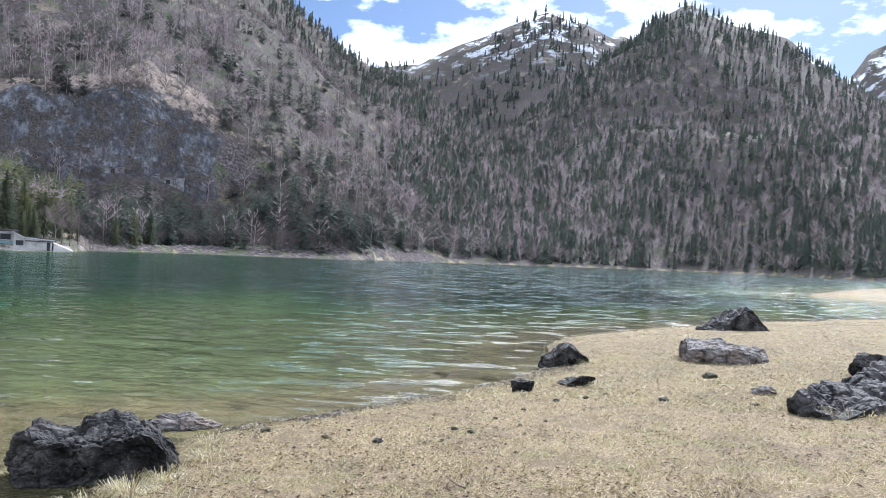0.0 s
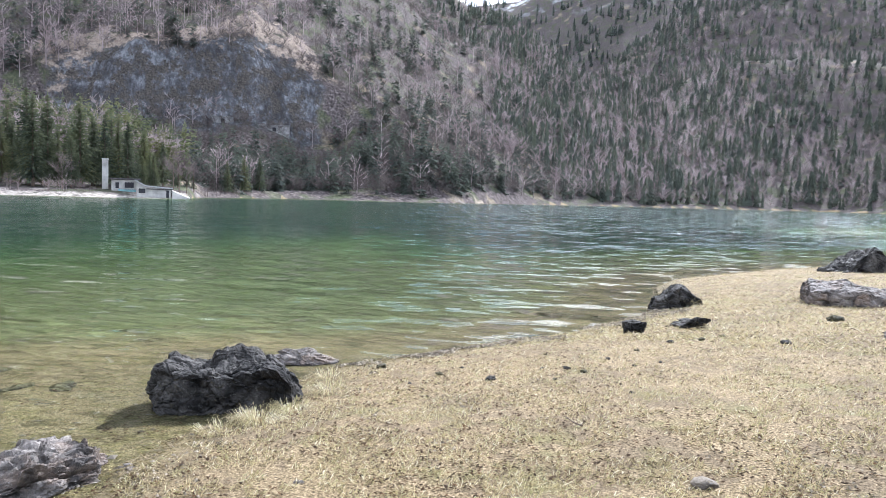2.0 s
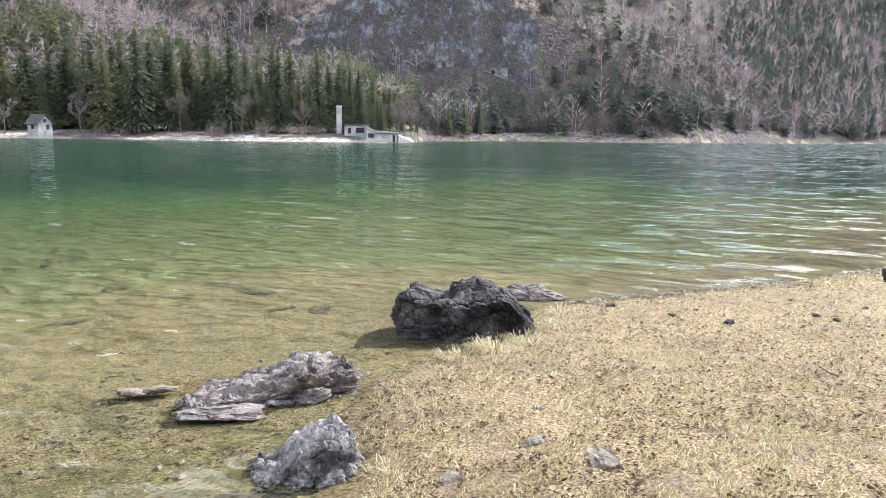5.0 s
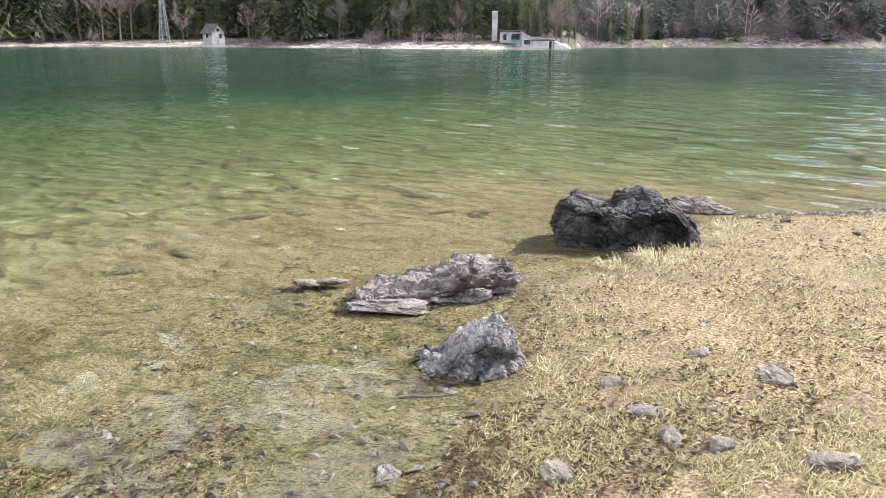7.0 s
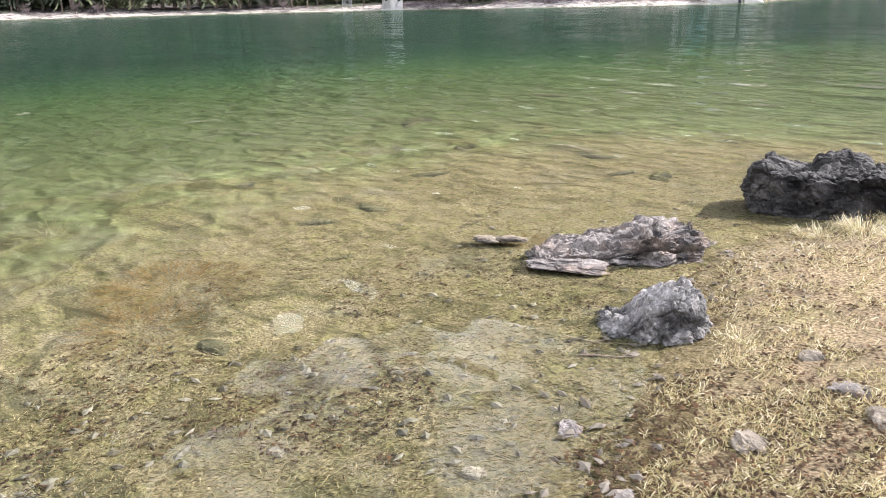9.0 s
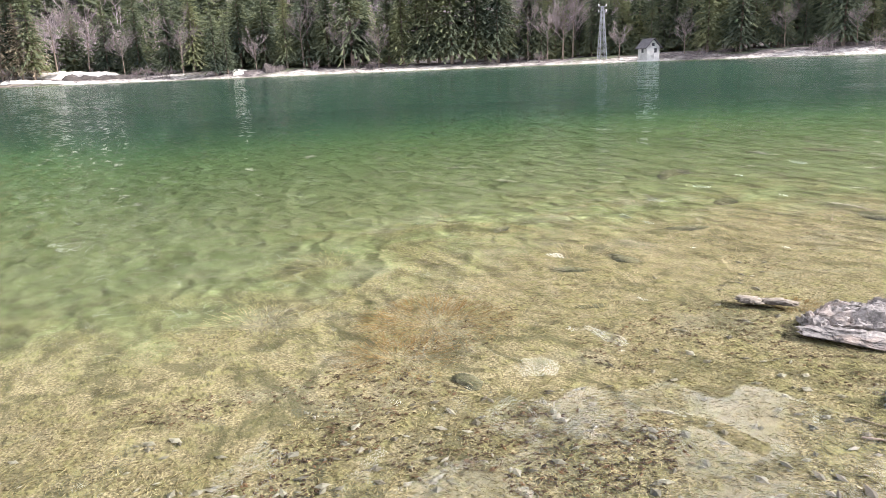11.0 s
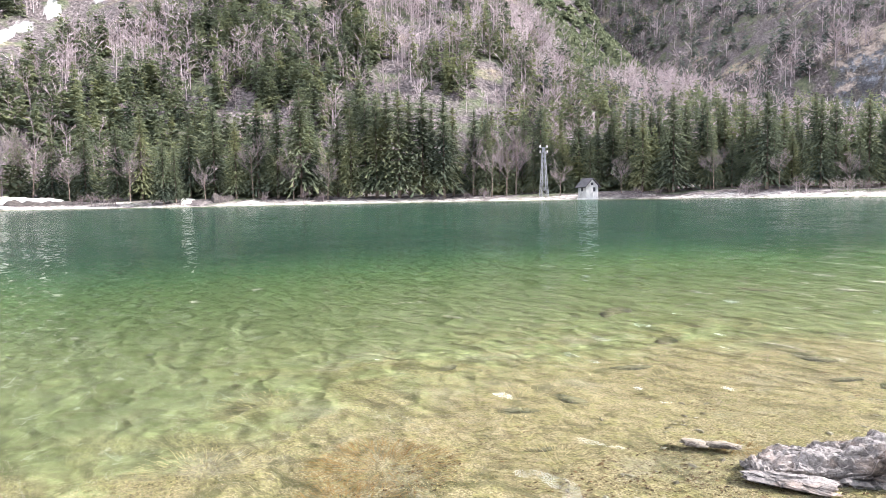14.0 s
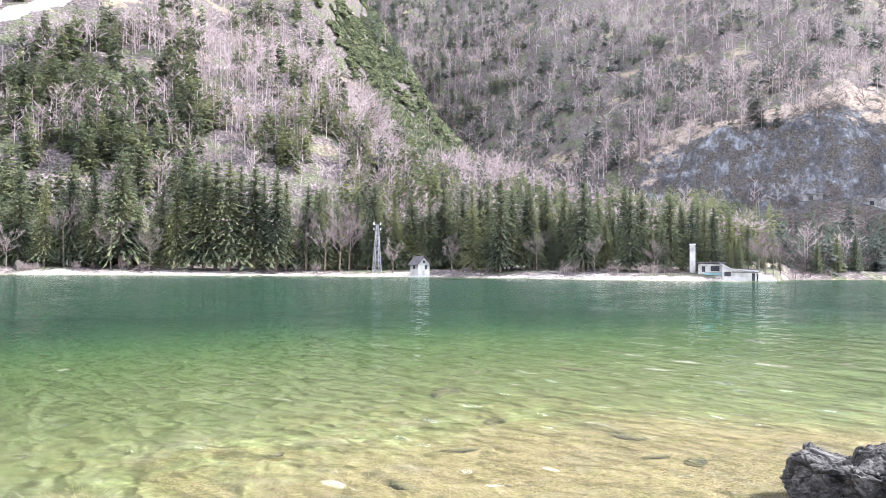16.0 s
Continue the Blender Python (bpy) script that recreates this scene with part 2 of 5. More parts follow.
def water_material():
    """Clear water: the long waves are in the mesh, the fine ripples tilt the normal here."""
    n = Nodes("lake_water")
    shape = n.add("ShaderNodeNewGeometry").outputs["Normal"]
    dist = n.add("ShaderNodeVectorMath", Vector=n.pos)
    dist.operation = 'LENGTH'
    off, away = n.step(dist.outputs["Value"], 3.0, 9.0), n.step(dist.outputs["Value"], 14.0, 45.0)

    def tilt(turn, stretch, scale, detail, amount):
        v = n.add("ShaderNodeMapping", Vector=n.pos, Rotation=(0, 0, radians(turn)), Scale=stretch).outputs["Vector"]
        t = n.add("ShaderNodeTexNoise", Vector=v, Scale=scale, Detail=detail, Roughness=0.6, Distortion=0.3).outputs["Color"]
        c = n.add("ShaderNodeVectorMath")
        c.operation = 'SUBTRACT'
        n.put(c.inputs[0], t)
        n.put(c.inputs[1], (0.5, 0.5, 0.5))
        m = n.add("ShaderNodeVectorMath")
        m.operation = 'MULTIPLY'
        n.put(m.inputs[0], c.outputs["Vector"])
        n.put(m.inputs[1], n.add("ShaderNodeCombineXYZ", X=amount, Y=amount, Z=0.0).outputs["Vector"])
        return m.outputs["Vector"]

    def plus(a, b):
        c = n.add("ShaderNodeVectorMath")
        c.operation = 'ADD'
        n.put(c.inputs[0], a)
        n.put(c.inputs[1], b)
        return c.outputs["Vector"]

    # patches of breeze and calm, and the wind that ruffles the water towards the head of the lake
    breeze = n.math('ADD', 0.55, n.math('MULTIPLY', n.step(n.noise(0.035, 3, 0.6, stretch=(0.5, 1.4, 1)), 0.35, 0.65), 0.6))
    lee = n.math('ADD', n.axis("X"), n.math('MULTIPLY', n.axis("Y"), 0.17))
    lee = n.math('ADD', lee, n.math('MULTIPLY', n.math('SUBTRACT', n.noise(0.05, 3), 0.5), 9.0))
    lee = n.math('ADD', lee, n.math('MULTIPLY', n.math('SUBTRACT', n.noise(0.012, 3), 0.5), 30.0))
    gust = n.step(lee, -15.0, 9.0)
    near = tilt(-28, (0.7, 1.3, 1.0), 7.0, 1.0, RIPPLE_NEAR)
    calm = tilt(-24, (0.6, 1.4, 1.0), 3.6, 1.0, n.math('MULTIPLY', n.math('MULTIPLY', off, breeze), n.math('MULTIPLY', n.math('SUBTRACT', 1.0, gust), RIPPLE_CALM)))
    wind = tilt(4, (0.6, 1.35, 1.0), 1.9, 1.0, n.math('MULTIPLY', n.math('MULTIPLY', off, gust), RIPPLE_WIND))
    far = tilt(-8, (0.6, 1.3, 1.0), 0.45, 3.0, n.math('MULTIPLY', n.math('MULTIPLY', away, breeze), n.math('ADD', 0.4, n.math('MULTIPLY', gust, RIPPLE_FAR))))
    total = plus(plus(plus(shape, near), plus(calm, wind)), far)
    u = n.add("ShaderNodeVectorMath", Vector=total)
    u.operation = 'NORMALIZE'
    nrm = u.outputs["Vector"]
    fres = n.add("ShaderNodeFresnel", IOR=1.33, Normal=nrm).outputs["Fac"]
    gloss = n.add("ShaderNodeBsdfGlossy", Color=(1, 1, 1, 1), Roughness=n.math('ADD', 0.02, n.math('MULTIPLY', away, 0.03)), Normal=nrm).outputs["BSDF"]
    clear = n.add("ShaderNodeBsdfRefraction", Color=(0.93, 0.98, 0.93, 1), Roughness=0.0, IOR=1.33, Normal=nrm).outputs["BSDF"]
    # the backs of the waves hide from a low eye, so open water mirrors less than a flat sheet
    m = n.add("ShaderNodeMixShader", Fac=n.math('MULTIPLY', fres, n.math('ADD', n.math('ADD', 0.22, n.math('MULTIPLY', off, 0.24)), n.math('MULTIPLY', gust, 0.54))))
    n.tree.links.new(clear, m.inputs[1])
    n.tree.links.new(gloss, m.inputs[2])
    n.tree.links.new(m.outputs[0], n.out.inputs["Surface"])
    return n.mat


RIPPLE_NEAR, RIPPLE_CALM, RIPPLE_WIND, RIPPLE_FAR = 0.04, 0.4, 1.6, 1.3


def rock_material(name, dark, light, strata=False, patch=0.42):
    n = Nodes(name)
    c = n.add("ShaderNodeTexCoord").outputs["Object"]
    fine, mid, big = n.noise(55, 6, 0.65, c), n.noise(14, 5, 0.6, c), n.noise(3.5, 4, 0.6, c)
    col = n.ramp(n.math('ADD', n.math('MULTIPLY', mid, 0.6), n.math('MULTIPLY', fine, 0.4)), (0.33, dark), (0.5, tuple((a + b) / 2 for a, b in zip(dark, light))), (0.66, light))
    col = n.mix(n.step(big, patch, patch + 0.18), col, tuple(v * 0.6 for v in dark))
    if strata:
        bands = n.noise(11, 6, 0.7, c, stretch=(0.8, 1.4, 1.8), distort=0.9)
        col = n.mix(n.step(bands, 0.42, 0.34), col, tuple(v * 0.35 for v in dark))
        col = n.mix(n.math('MULTIPLY', n.step(n.noise(6, 4, 0.6, c), 0.5, 0.65), 0.5), col, (light[0] * 0.95, light[1] * 0.82, light[2] * 0.72))
    lichen = n.math('MULTIPLY', n.step(n.noise(34, 4, 0.6, c), 0.60, 0.68), 0.35)
    col = n.mix(lichen, col, tuple(min(0.85, v * 1.35) for v in light))
    crack = n.add("ShaderNodeTexVoronoi", Vector=c, Scale=7.0)
    crack.feature = 'DISTANCE_TO_EDGE'
    relief = n.math('ADD', n.math('ADD', n.math('MULTIPLY', fine, 0.4), mid), n.math('MULTIPLY', n.math('MINIMUM', crack.outputs["Distance"], 0.12), 4.0))
    return n.finish(col, 0.75, n.bump(relief, 0.8, 0.03), spec=0.3)


def plain(name, color, rough=0.7, scale=3.0, vary=0.25, metal=0.0, bump=0.0, spec=0.3):
    n = Nodes(name)
    f = n.noise(scale, 5)
    lo, hi = tuple(v * (1 - vary) for v in color), tuple(min(1, v * (1 + vary)) for v in color)
    col = n.ramp(f, (0.3, lo), (0.7, hi))
    return n.finish(col, rough, n.bump(n.noise(scale * 4, 4), bump, 0.05) if bump else None, metal, spec)


def leaf_material(name, lo, mid, hi, scale=0.12, share=0.4):
    """Foliage whose tone drifts from tree to tree and from twig to twig."""
    n = Nodes(name)
    tree, twig = n.noise(scale, 3), n.noise(1.6, 4)
    own = n.add("ShaderNodeObjectInfo").outputs["Random"]
    f = n.math('ADD', n.math('MULTIPLY', tree, 0.65), n.math('ADD', n.math('MULTIPLY', twig, 0.2), n.math('MULTIPLY', own, 0.15)))
    col = n.ramp(f, (0.36, lo), (0.5, mid), (0.64, hi))
    n.thin(col, share)
    return n.finish(col, 0.85, spec=0.15)


def blade_material(name, *tones, rough=0.85, spec=0.15):
    n = Nodes(name)
    r = n.add("ShaderNodeNewGeometry").outputs["Random Per Island"]
    k = len(tones)
    col = n.ramp(r, *[(i / (k - 1), c) for i, c in enumerate(tones)])
    n.thin(col, 0.3)
    return n.finish(col, rough, spec=spec)


M_SHORE, M_HILL, M_WATER = shore_material(), hill_material(), water_material()
M_ROCK_DARK = rock_material("boulder_stone", (0.008, 0.007, 0.006), (0.14, 0.13, 0.117), patch=0.40)
M_ROCK_GREY = rock_material("layered_stone", (0.085, 0.074, 0.066), (0.36, 0.32, 0.285), strata=True)
M_ROCK_WHITE = rock_material("weathered_white_stone", (0.045, 0.042, 0.039), (0.50, 0.47, 0.435), patch=0.48)
M_ROCK_WEEDY = rock_material("weedy_stone", (0.045, 0.04, 0.02), (0.15, 0.135, 0.07))
M_ROCK_PALE = rock_material("pale_stone", (0.11, 0.09, 0.068), (0.38, 0.32, 0.24))
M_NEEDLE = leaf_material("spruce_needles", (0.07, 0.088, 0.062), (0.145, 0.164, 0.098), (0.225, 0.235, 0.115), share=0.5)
# distant needles, paled and greyed: the air's haze is put into the colour
M_NEEDLE_HAZE = leaf_material("hazed_needles", (0.09, 0.105, 0.09), (0.13, 0.15, 0.12), (0.175, 0.19, 0.14), 0.06, share=0.5)
M_TWIG = leaf_material("bare_twigs", (0.24, 0.19, 0.185), (0.39, 0.32, 0.315), (0.52, 0.44, 0.43), share=0.15)
# brush twigs in a darker tone; the slope's shade is put into the colour
M_BRUSH_SHADE = leaf_material("cliff_brush", (0.09, 0.075, 0.07), (0.16, 0.135, 0.125), (0.25, 0.215, 0.195), 0.3, share=0.15)
M_LARCH = leaf_material("bare_larch_twigs", (0.18, 0.15, 0.10), (0.30, 0.25, 0.17), (0.42, 0.36, 0.25))
M_PINE = leaf_material("mountain_pine", (0.06, 0.075, 0.04), (0.12, 0.135, 0.07), (0.20, 0.205, 0.11), 0.2)
M_BARK = plain("bark", (0.17, 0.13, 0.10), 0.9, 2.0, 0.4)
M_WHITE = plain("whitewash", (0.42, 0.405, 0.375), 0.85, 0.9, 0.3, bump=0.2)
# mottled concrete under the cabin, its shade put into the dark colour
M_CONCRETE_SHADE = plain("shaded_concrete", (0.16, 0.15, 0.135), 0.9, 0.9, 0.5, bump=0.3)
M_CONCRETE = plain("concrete", (0.50, 0.48, 0.45), 0.85, 0.8, 0.25, bump=0.3)
M_ROOF = plain("roof_shingle", (0.085, 0.078, 0.078), 0.9, 2.0, 0.35, bump=0.3)
M_ROOF_PALE = plain("sheet_roof", (0.40, 0.40, 0.40), 0.7, 1.0, 0.15)
M_DARK = plain("dark_opening", (0.03, 0.03, 0.035), 0.6, 2.0, 0.3)
M_TEAL = plain("faded_teal_paint", (0.25, 0.44, 0.45), 0.8, 1.5, 0.3)
M_STEEL = plain("weathered_steel", (0.26, 0.26, 0.27), 0.6, 2.0, 0.2)
M_CERAMIC = plain("insulator", (0.55, 0.5, 0.45), 0.3, 2.0, 0.1)
M_STRAW = blade_material("dry_blades", (0.06, 0.044, 0.022), (0.41, 0.325, 0.17), (0.64, 0.54, 0.31), (0.36, 0.345, 0.14), (0.94, 0.86, 0.65), rough=0.5, spec=0.5)
M_WEED = blade_material("drowned_blades", (0.06, 0.046, 0.022), (0.22, 0.175, 0.09), (0.38, 0.31, 0.175), (0.18, 0.16, 0.07))
M_RUST_WEED = blade_material("rusty_water_weed", (0.12, 0.07, 0.022), (0.22, 0.13, 0.045), (0.18, 0.125, 0.05))


# ---------------- mesh helpers ----------------
def link(name, verts, faces, mats, parent=None, label="", smooth=False, slots=None):
    """One mesh object from arrays of places and of triangles or quads."""
    me = bpy.data.meshes.new(name)
    faces = np.asarray(faces, dtype=np.int32)
    verts = np.asarray(verts, dtype=np.float32)
    k = faces.shape[1]
    me.vertices.add(len(verts))
    me.vertices.foreach_set("co", verts.ravel())
    me.loops.add(faces.size)
    me.loops.foreach_set("vertex_index", faces.ravel())
    me.polygons.add(len(faces))
    me.polygons.foreach_set("loop_start", np.arange(0, faces.size, k, dtype=np.int32))
    for m in (mats if isinstance(mats, (list, tuple)) else [mats]):
        me.materials.append(m)
    if slots is not None:
        me.polygons.foreach_set("material_index", np.asarray(slots, dtype=np.int32))
    me.polygons.foreach_set("use_smooth", np.full(len(faces), smooth))
    me.update(calc_edges=True)
    me.validate()
    ob = new(name, me)
    ob.parent = parent
    if label:
        ob["label"] = label
    return ob


def part(name, bm, material, parent, label="", smooth=False):
    """Links a bmesh as one mesh object under a thing or under a part."""
    me = bpy.data.meshes.new(name)
    bm.to_mesh(me)
    bm.free()
    for p in me.polygons:
        p.use_smooth = smooth
    me.materials.append(material)
    ob = new(name, me)
    ob.parent = parent
    if label:
        ob["label"] = label
    return ob


def box(bm, x0, y0, z0, x1, y1, z1, bevel=0.0):
    r = bmesh.ops.create_cube(bm, size=1.0, matrix=Matrix.LocRotScale(((x0 + x1) / 2, (y0 + y1) / 2, (z0 + z1) / 2), None, (x1 - x0, y1 - y0, z1 - z0)))
    if bevel:
        es = list({e for v in r["verts"] for e in v.link_edges})
        bmesh.ops.bevel(bm, geom=es, offset=bevel, segments=1, affect='EDGES')
    return bm


def beam(bm, a, b, w):
    """A square bar from a to b."""
    a, b = Vector(a), Vector(b)
    d = b - a
    m = Matrix.Translation((a + b) / 2) @ d.to_track_quat("Z", "Y").to_matrix().to_4x4() @ Matrix.Diagonal((w, w, d.length, 1))
    bmesh.ops.create_cube(bm, size=1.0, matrix=m)


def fract_hash(ix, iy, seed):
    h = np.sin(ix * 127.1 + iy * 311.7 + seed * 74.7) * 43758.5453
    return h - np.floor(h)


def value_noise(x, y, seed=0):
    ix, iy = np.floor(x), np.floor(y)
    fx, fy = x - ix, y - iy
    fx, fy = fx * fx * (3 - 2 * fx), fy * fy * (3 - 2 * fy)
    a, b = fract_hash(ix, iy, seed), fract_hash(ix + 1, iy, seed)
    c, d = fract_hash(ix, iy + 1, seed), fract_hash(ix + 1, iy + 1, seed)
    return (a + (b - a) * fx) * (1 - fy) + (c + (d - c) * fx) * fy - 0.5


def fractal(x, y, size, octaves=4, seed=0, gain=0.5):
    total, amp, s = 0.0, 1.0, size
    for o in range(octaves):
        total = total + amp * value_noise(x / s + 17.3 * o, y / s - 9.1 * o, seed + o)
        amp, s = amp * gain, s / 2.03
    return total


def smooth(x, a, b):
    t = np.clip((x - a) / (b - a), 0, 1)
    return t * t * (3 - 2 * t)


# ---------------- the lie of the land ----------------
# near shoreline, land on its right-hand side
SHORE = np.array([(-60, -120), (-14, -24), (-4, -8), (-1.9, -3), (-1.35, 0), (-1.45, 1.3), (-1.68, 1.9), (-1.9, 2.4), (-2.0, 2.8), (-2.3, 3.4), (-2.5, 4.0),
                  (-2.42, 4.6), (-2.2, 5.6), (-2.15, 6.6), (-1.55, 7.3), (-0.6, 8.4), (0.33, 9.46), (1.28, 11.0), (1.84, 12.35), (2.05, 13.6), (2.12, 15.1),
                  (2.81, 16.9), (4.62, 19.2), (8.2, 22.6), (13, 26), (19, 29), (26, 35), (30, 43), (29, 49), (27.6, 56.8), (33, 66), (44, 82), (65, 111), (120, 190), (215, 345)], dtype=float)
LAND = np.vstack([SHORE, [(900, 700), (1500, -400), (300, -1500), (-200, -900)]])
# far shore: distance from the first standpoint by azimuth
FAR_AZ = np.array([-180, -60, -32, -29.6, -23, -19, -9, 0, 7.5, 12, 16, 20, 23, 25.3, 26.5, 32, 40, 52, 62, 75, 83, 91, 98, 104, 115, 140, 180], dtype=float)
FAR_R = np.array([420, 420, 400, 400, 560, 600, 450, 340, 262, 250, 245, 240, 215, 200, 152, 150, 156, 172, 176, 176, 178, 190, 196, 180, 150, 110, 110], dtype=float)


def shore_distance(x, y):
    """Metres to the near shoreline, positive on land."""
    best = np.full(x.shape, 1e9)
    for (ax, ay), (bx, by) in zip(SHORE[:-1], SHORE[1:]):
        dx, dy = bx - ax, by - ay
        t = np.clip(((x - ax) * dx + (y - ay) * dy) / (dx * dx + dy * dy), 0, 1)
        best = np.minimum(best, np.hypot(x - ax - t * dx, y - ay - t * dy))
    inside = np.zeros(x.shape, dtype=bool)
    n = len(LAND)
    for i in range(n):
        (ax, ay), (bx, by) = LAND[i], LAND[(i + 1) % n]
        if ay != by:
            inside ^= ((ay > y) != (by > y)) & (x < (bx - ax) * (y - ay) / (by - ay) + ax)
    return np.where(inside, best, -best)


# hills: azimuth, ridge elevation in degrees, ridge distance, foot distance
HILLS = {
    "left": [(25, 0.5, 260, 205), (30, 2.6, 270, 205), (36, 3.6, 290, 205), (42, 4.8, 320, 205), (46.5, 7.0, 360, 205), (50.5, 11.2, 430, 205), (53, 15.5, 500, 205),
             (56, 19.4, 560, 208), (60, 26, 640, 212), (75, 30, 700, 214), (90, 29, 720, 222), (110, 30, 720, 225), (140, 24, 700, 200), (180, 18, 700, 220)],
    "middle": [(-14, 0.0, 700, 520), (-8, 4.0, 720, 450), (-3, 8.6, 740, 380), (0, 10.8, 760, 350), (3, 12.8, 800, 310), (6, 14.2, 850, 280), (7.7, 14.9, 860, 268), (10.3, 16.7, 880, 258),
               (12.5, 18.3, 900, 254), (16, 22, 930, 250), (22, 25, 960, 225), (30, 25, 960, 240), (45, 25, 960, 330), (60, 24, 960, 500)],
    "back": [(-24, 11, 2000, 1000), (-16, 15.2, 1900, 1000), (-13.1, 16.6, 1850, 1000), (-10.6, 17.4, 1800, 1000), (-7.2, 18.5, 1800, 1000), (-4.2, 17.6, 1800, 1000), (0, 15.7, 1800, 1000),
             (2.5, 14.6, 1800, 1000), (6, 14.0, 1800, 1000), (12, 14, 1800, 1000), (20, 12, 1800, 1000)],
    "right": [(-60, 14, 1100, 440), (-40, 8.5, 1100, 430), (-34, 9, 1150, 420), (-30.2, 10.8, 1200, 410), (-27.9, 12.7, 1250, 440), (-25.8, 14.3, 1280, 500), (-24, 15.9, 1300, 560), (-19.8, 17.5, 1300, 610),
              (-17.4, 18.7, 1300, 590), (-14.7, 17.5, 1300, 550), (-13.5, 16.5, 1280, 530), (-10, 13.8, 1200, 480), (-6, 11.0, 1100, 440), (-2, 7.5, 1000, 420), (2, 3, 900, 400), (6, 0, 900, 400)],
    "crag": [(-60, 17, 2300, 1500), (-40, 17, 2300, 1500), (-33, 16.8, 2300, 1500), (-30, 15.4, 2300, 1500), (-29.1, 15.0, 2300, 1500), (-27.9, 13.3, 2300, 1500), (-26, 11, 2300, 1500), (-22, 6, 2300, 1500)],
    "rear": [(-180, 18, 700, 250), (-120, 20, 700, 250), (-70, 16, 700, 260), (-50, 0, 700, 400)],
}
HILLS = {k: np.array(v, dtype=float)[np.argsort([r[0] for r in v])] for k, v in HILLS.items()}


def gully_az(el):
    """Where the pale scree gully of the sunlit slope runs, by height above the eye."""
    return 94.8 - 1.62 * (el - 9.2) - 0.65 * np.maximum(el - 11.9, 0)


def hill(name, az, r, rough):
    t = HILLS[name]
    el, ridge, foot = (np.interp(az, t[:, 0], t[:, c], left=(0 if c == 1 else None), right=(0 if c == 1 else None)) for c in (1, 2, 3))
    top = np.tan(np.radians(el)) * ridge
    u = (r - foot) / (ridge - foot)
    v = np.clip(u, 0, 1)
    rise = v ** 1.12
    if name == "middle":
        # the rock wall above the narrow part of the lake
        w = smooth(az, 8, 19) * (1 - smooth(az, 34, 40))
        edge = 345 + 4 * np.sin(az * 0.4) + 10 * rough
        wall = smooth(r, edge - 5, edge + 5)
        rise = rise + w * (-0.012 * wall - 0.075 * (1 - wall) * smooth(r, foot, foot + 60)) * (1 - smooth(v, 0.3, 0.6))
        # band of open ledges lower down
        rise = rise + 0.012 * smooth(r, 276 + 5 * rough, 282 + 5 * rough) * smooth(az, -2, 4) * (1 - v)
    h = top * rise
    h = np.where(u > 1, top * np.clip(1 - 0.8 * (u - 1), -0.2, 1), h)
    return h + rough * np.clip(top, 0, 300) * 0.10 * smooth(v, 0.0, 0.35) * np.where(np.abs(u - 1) < 0.12, 0.35, 1.0)


def ground_height(x, y):
    """Height of ground or lake bed over the water level."""
    az = np.degrees(np.arctan2(-x, y))
    r = np.hypot(x, y)
    sn = shore_distance(x, y)
    sf = r - np.interp(az, FAR_AZ, FAR_R) - 3.0 * fractal(x, y, 22, 2, 5)
    bank = 0.19 * np.minimum(sn, 1.0) + 0.05 * np.clip(sn - 1, 0, 5) + 0.012 * np.clip(sn - 6, 0, 200)
    bank = bank + np.clip(sn, 0, 1) * (0.05 * fractal(x, y, 1.1, 3, 11) + 0.10 * fractal(x, y, 6.0, 2, 12))
    far = 0.21 * np.clip(sf, 0, 6) + 0.05 * np.clip(sf - 6, 0, 40) + 0.5 * smooth(sf, 0, 8) * fractal(x, y, 9, 3, 21)
    rough = fractal(x, y, 110, 5, 31, 0.55)
    peak = np.zeros(x.shape)
    for k in HILLS:
        peak = np.maximum(peak, hill(k, az, r, rough))
    far = far + peak
    d = np.minimum(-sn, -sf)
    shelf = 0.055 * np.clip(d, 0, 3) + 0.10 * np.clip(d - 3, 0, 4) + 0.22 * np.clip(d - 7, 0, 8) + 0.34 * np.clip(d - 15, 0, 40)
    shelf = shelf * (1 + 1.8 * smooth(y, 5.0, 10.0) * smooth(x, -8.0, -1.0))
    far_shelf = 0.3 * np.clip(-sf, 0, 30)
    depth = np.minimum(shelf, far_shelf)
    depth = depth + 0.05 * smooth(d, 0.3, 2.5) * fractal(x, y, 0.9, 3, 41)
    return np.where(sn > 0, np.maximum(bank, 0.004 * np.minimum(sn * 20, 1)), np.where(sf > 0, np.maximum(far, 0.01), -np.maximum(depth, 0.006)))


def spot_height(x, y):
    return float(ground_height(np.array([float(x)]), np.array([float(y)]))[0])


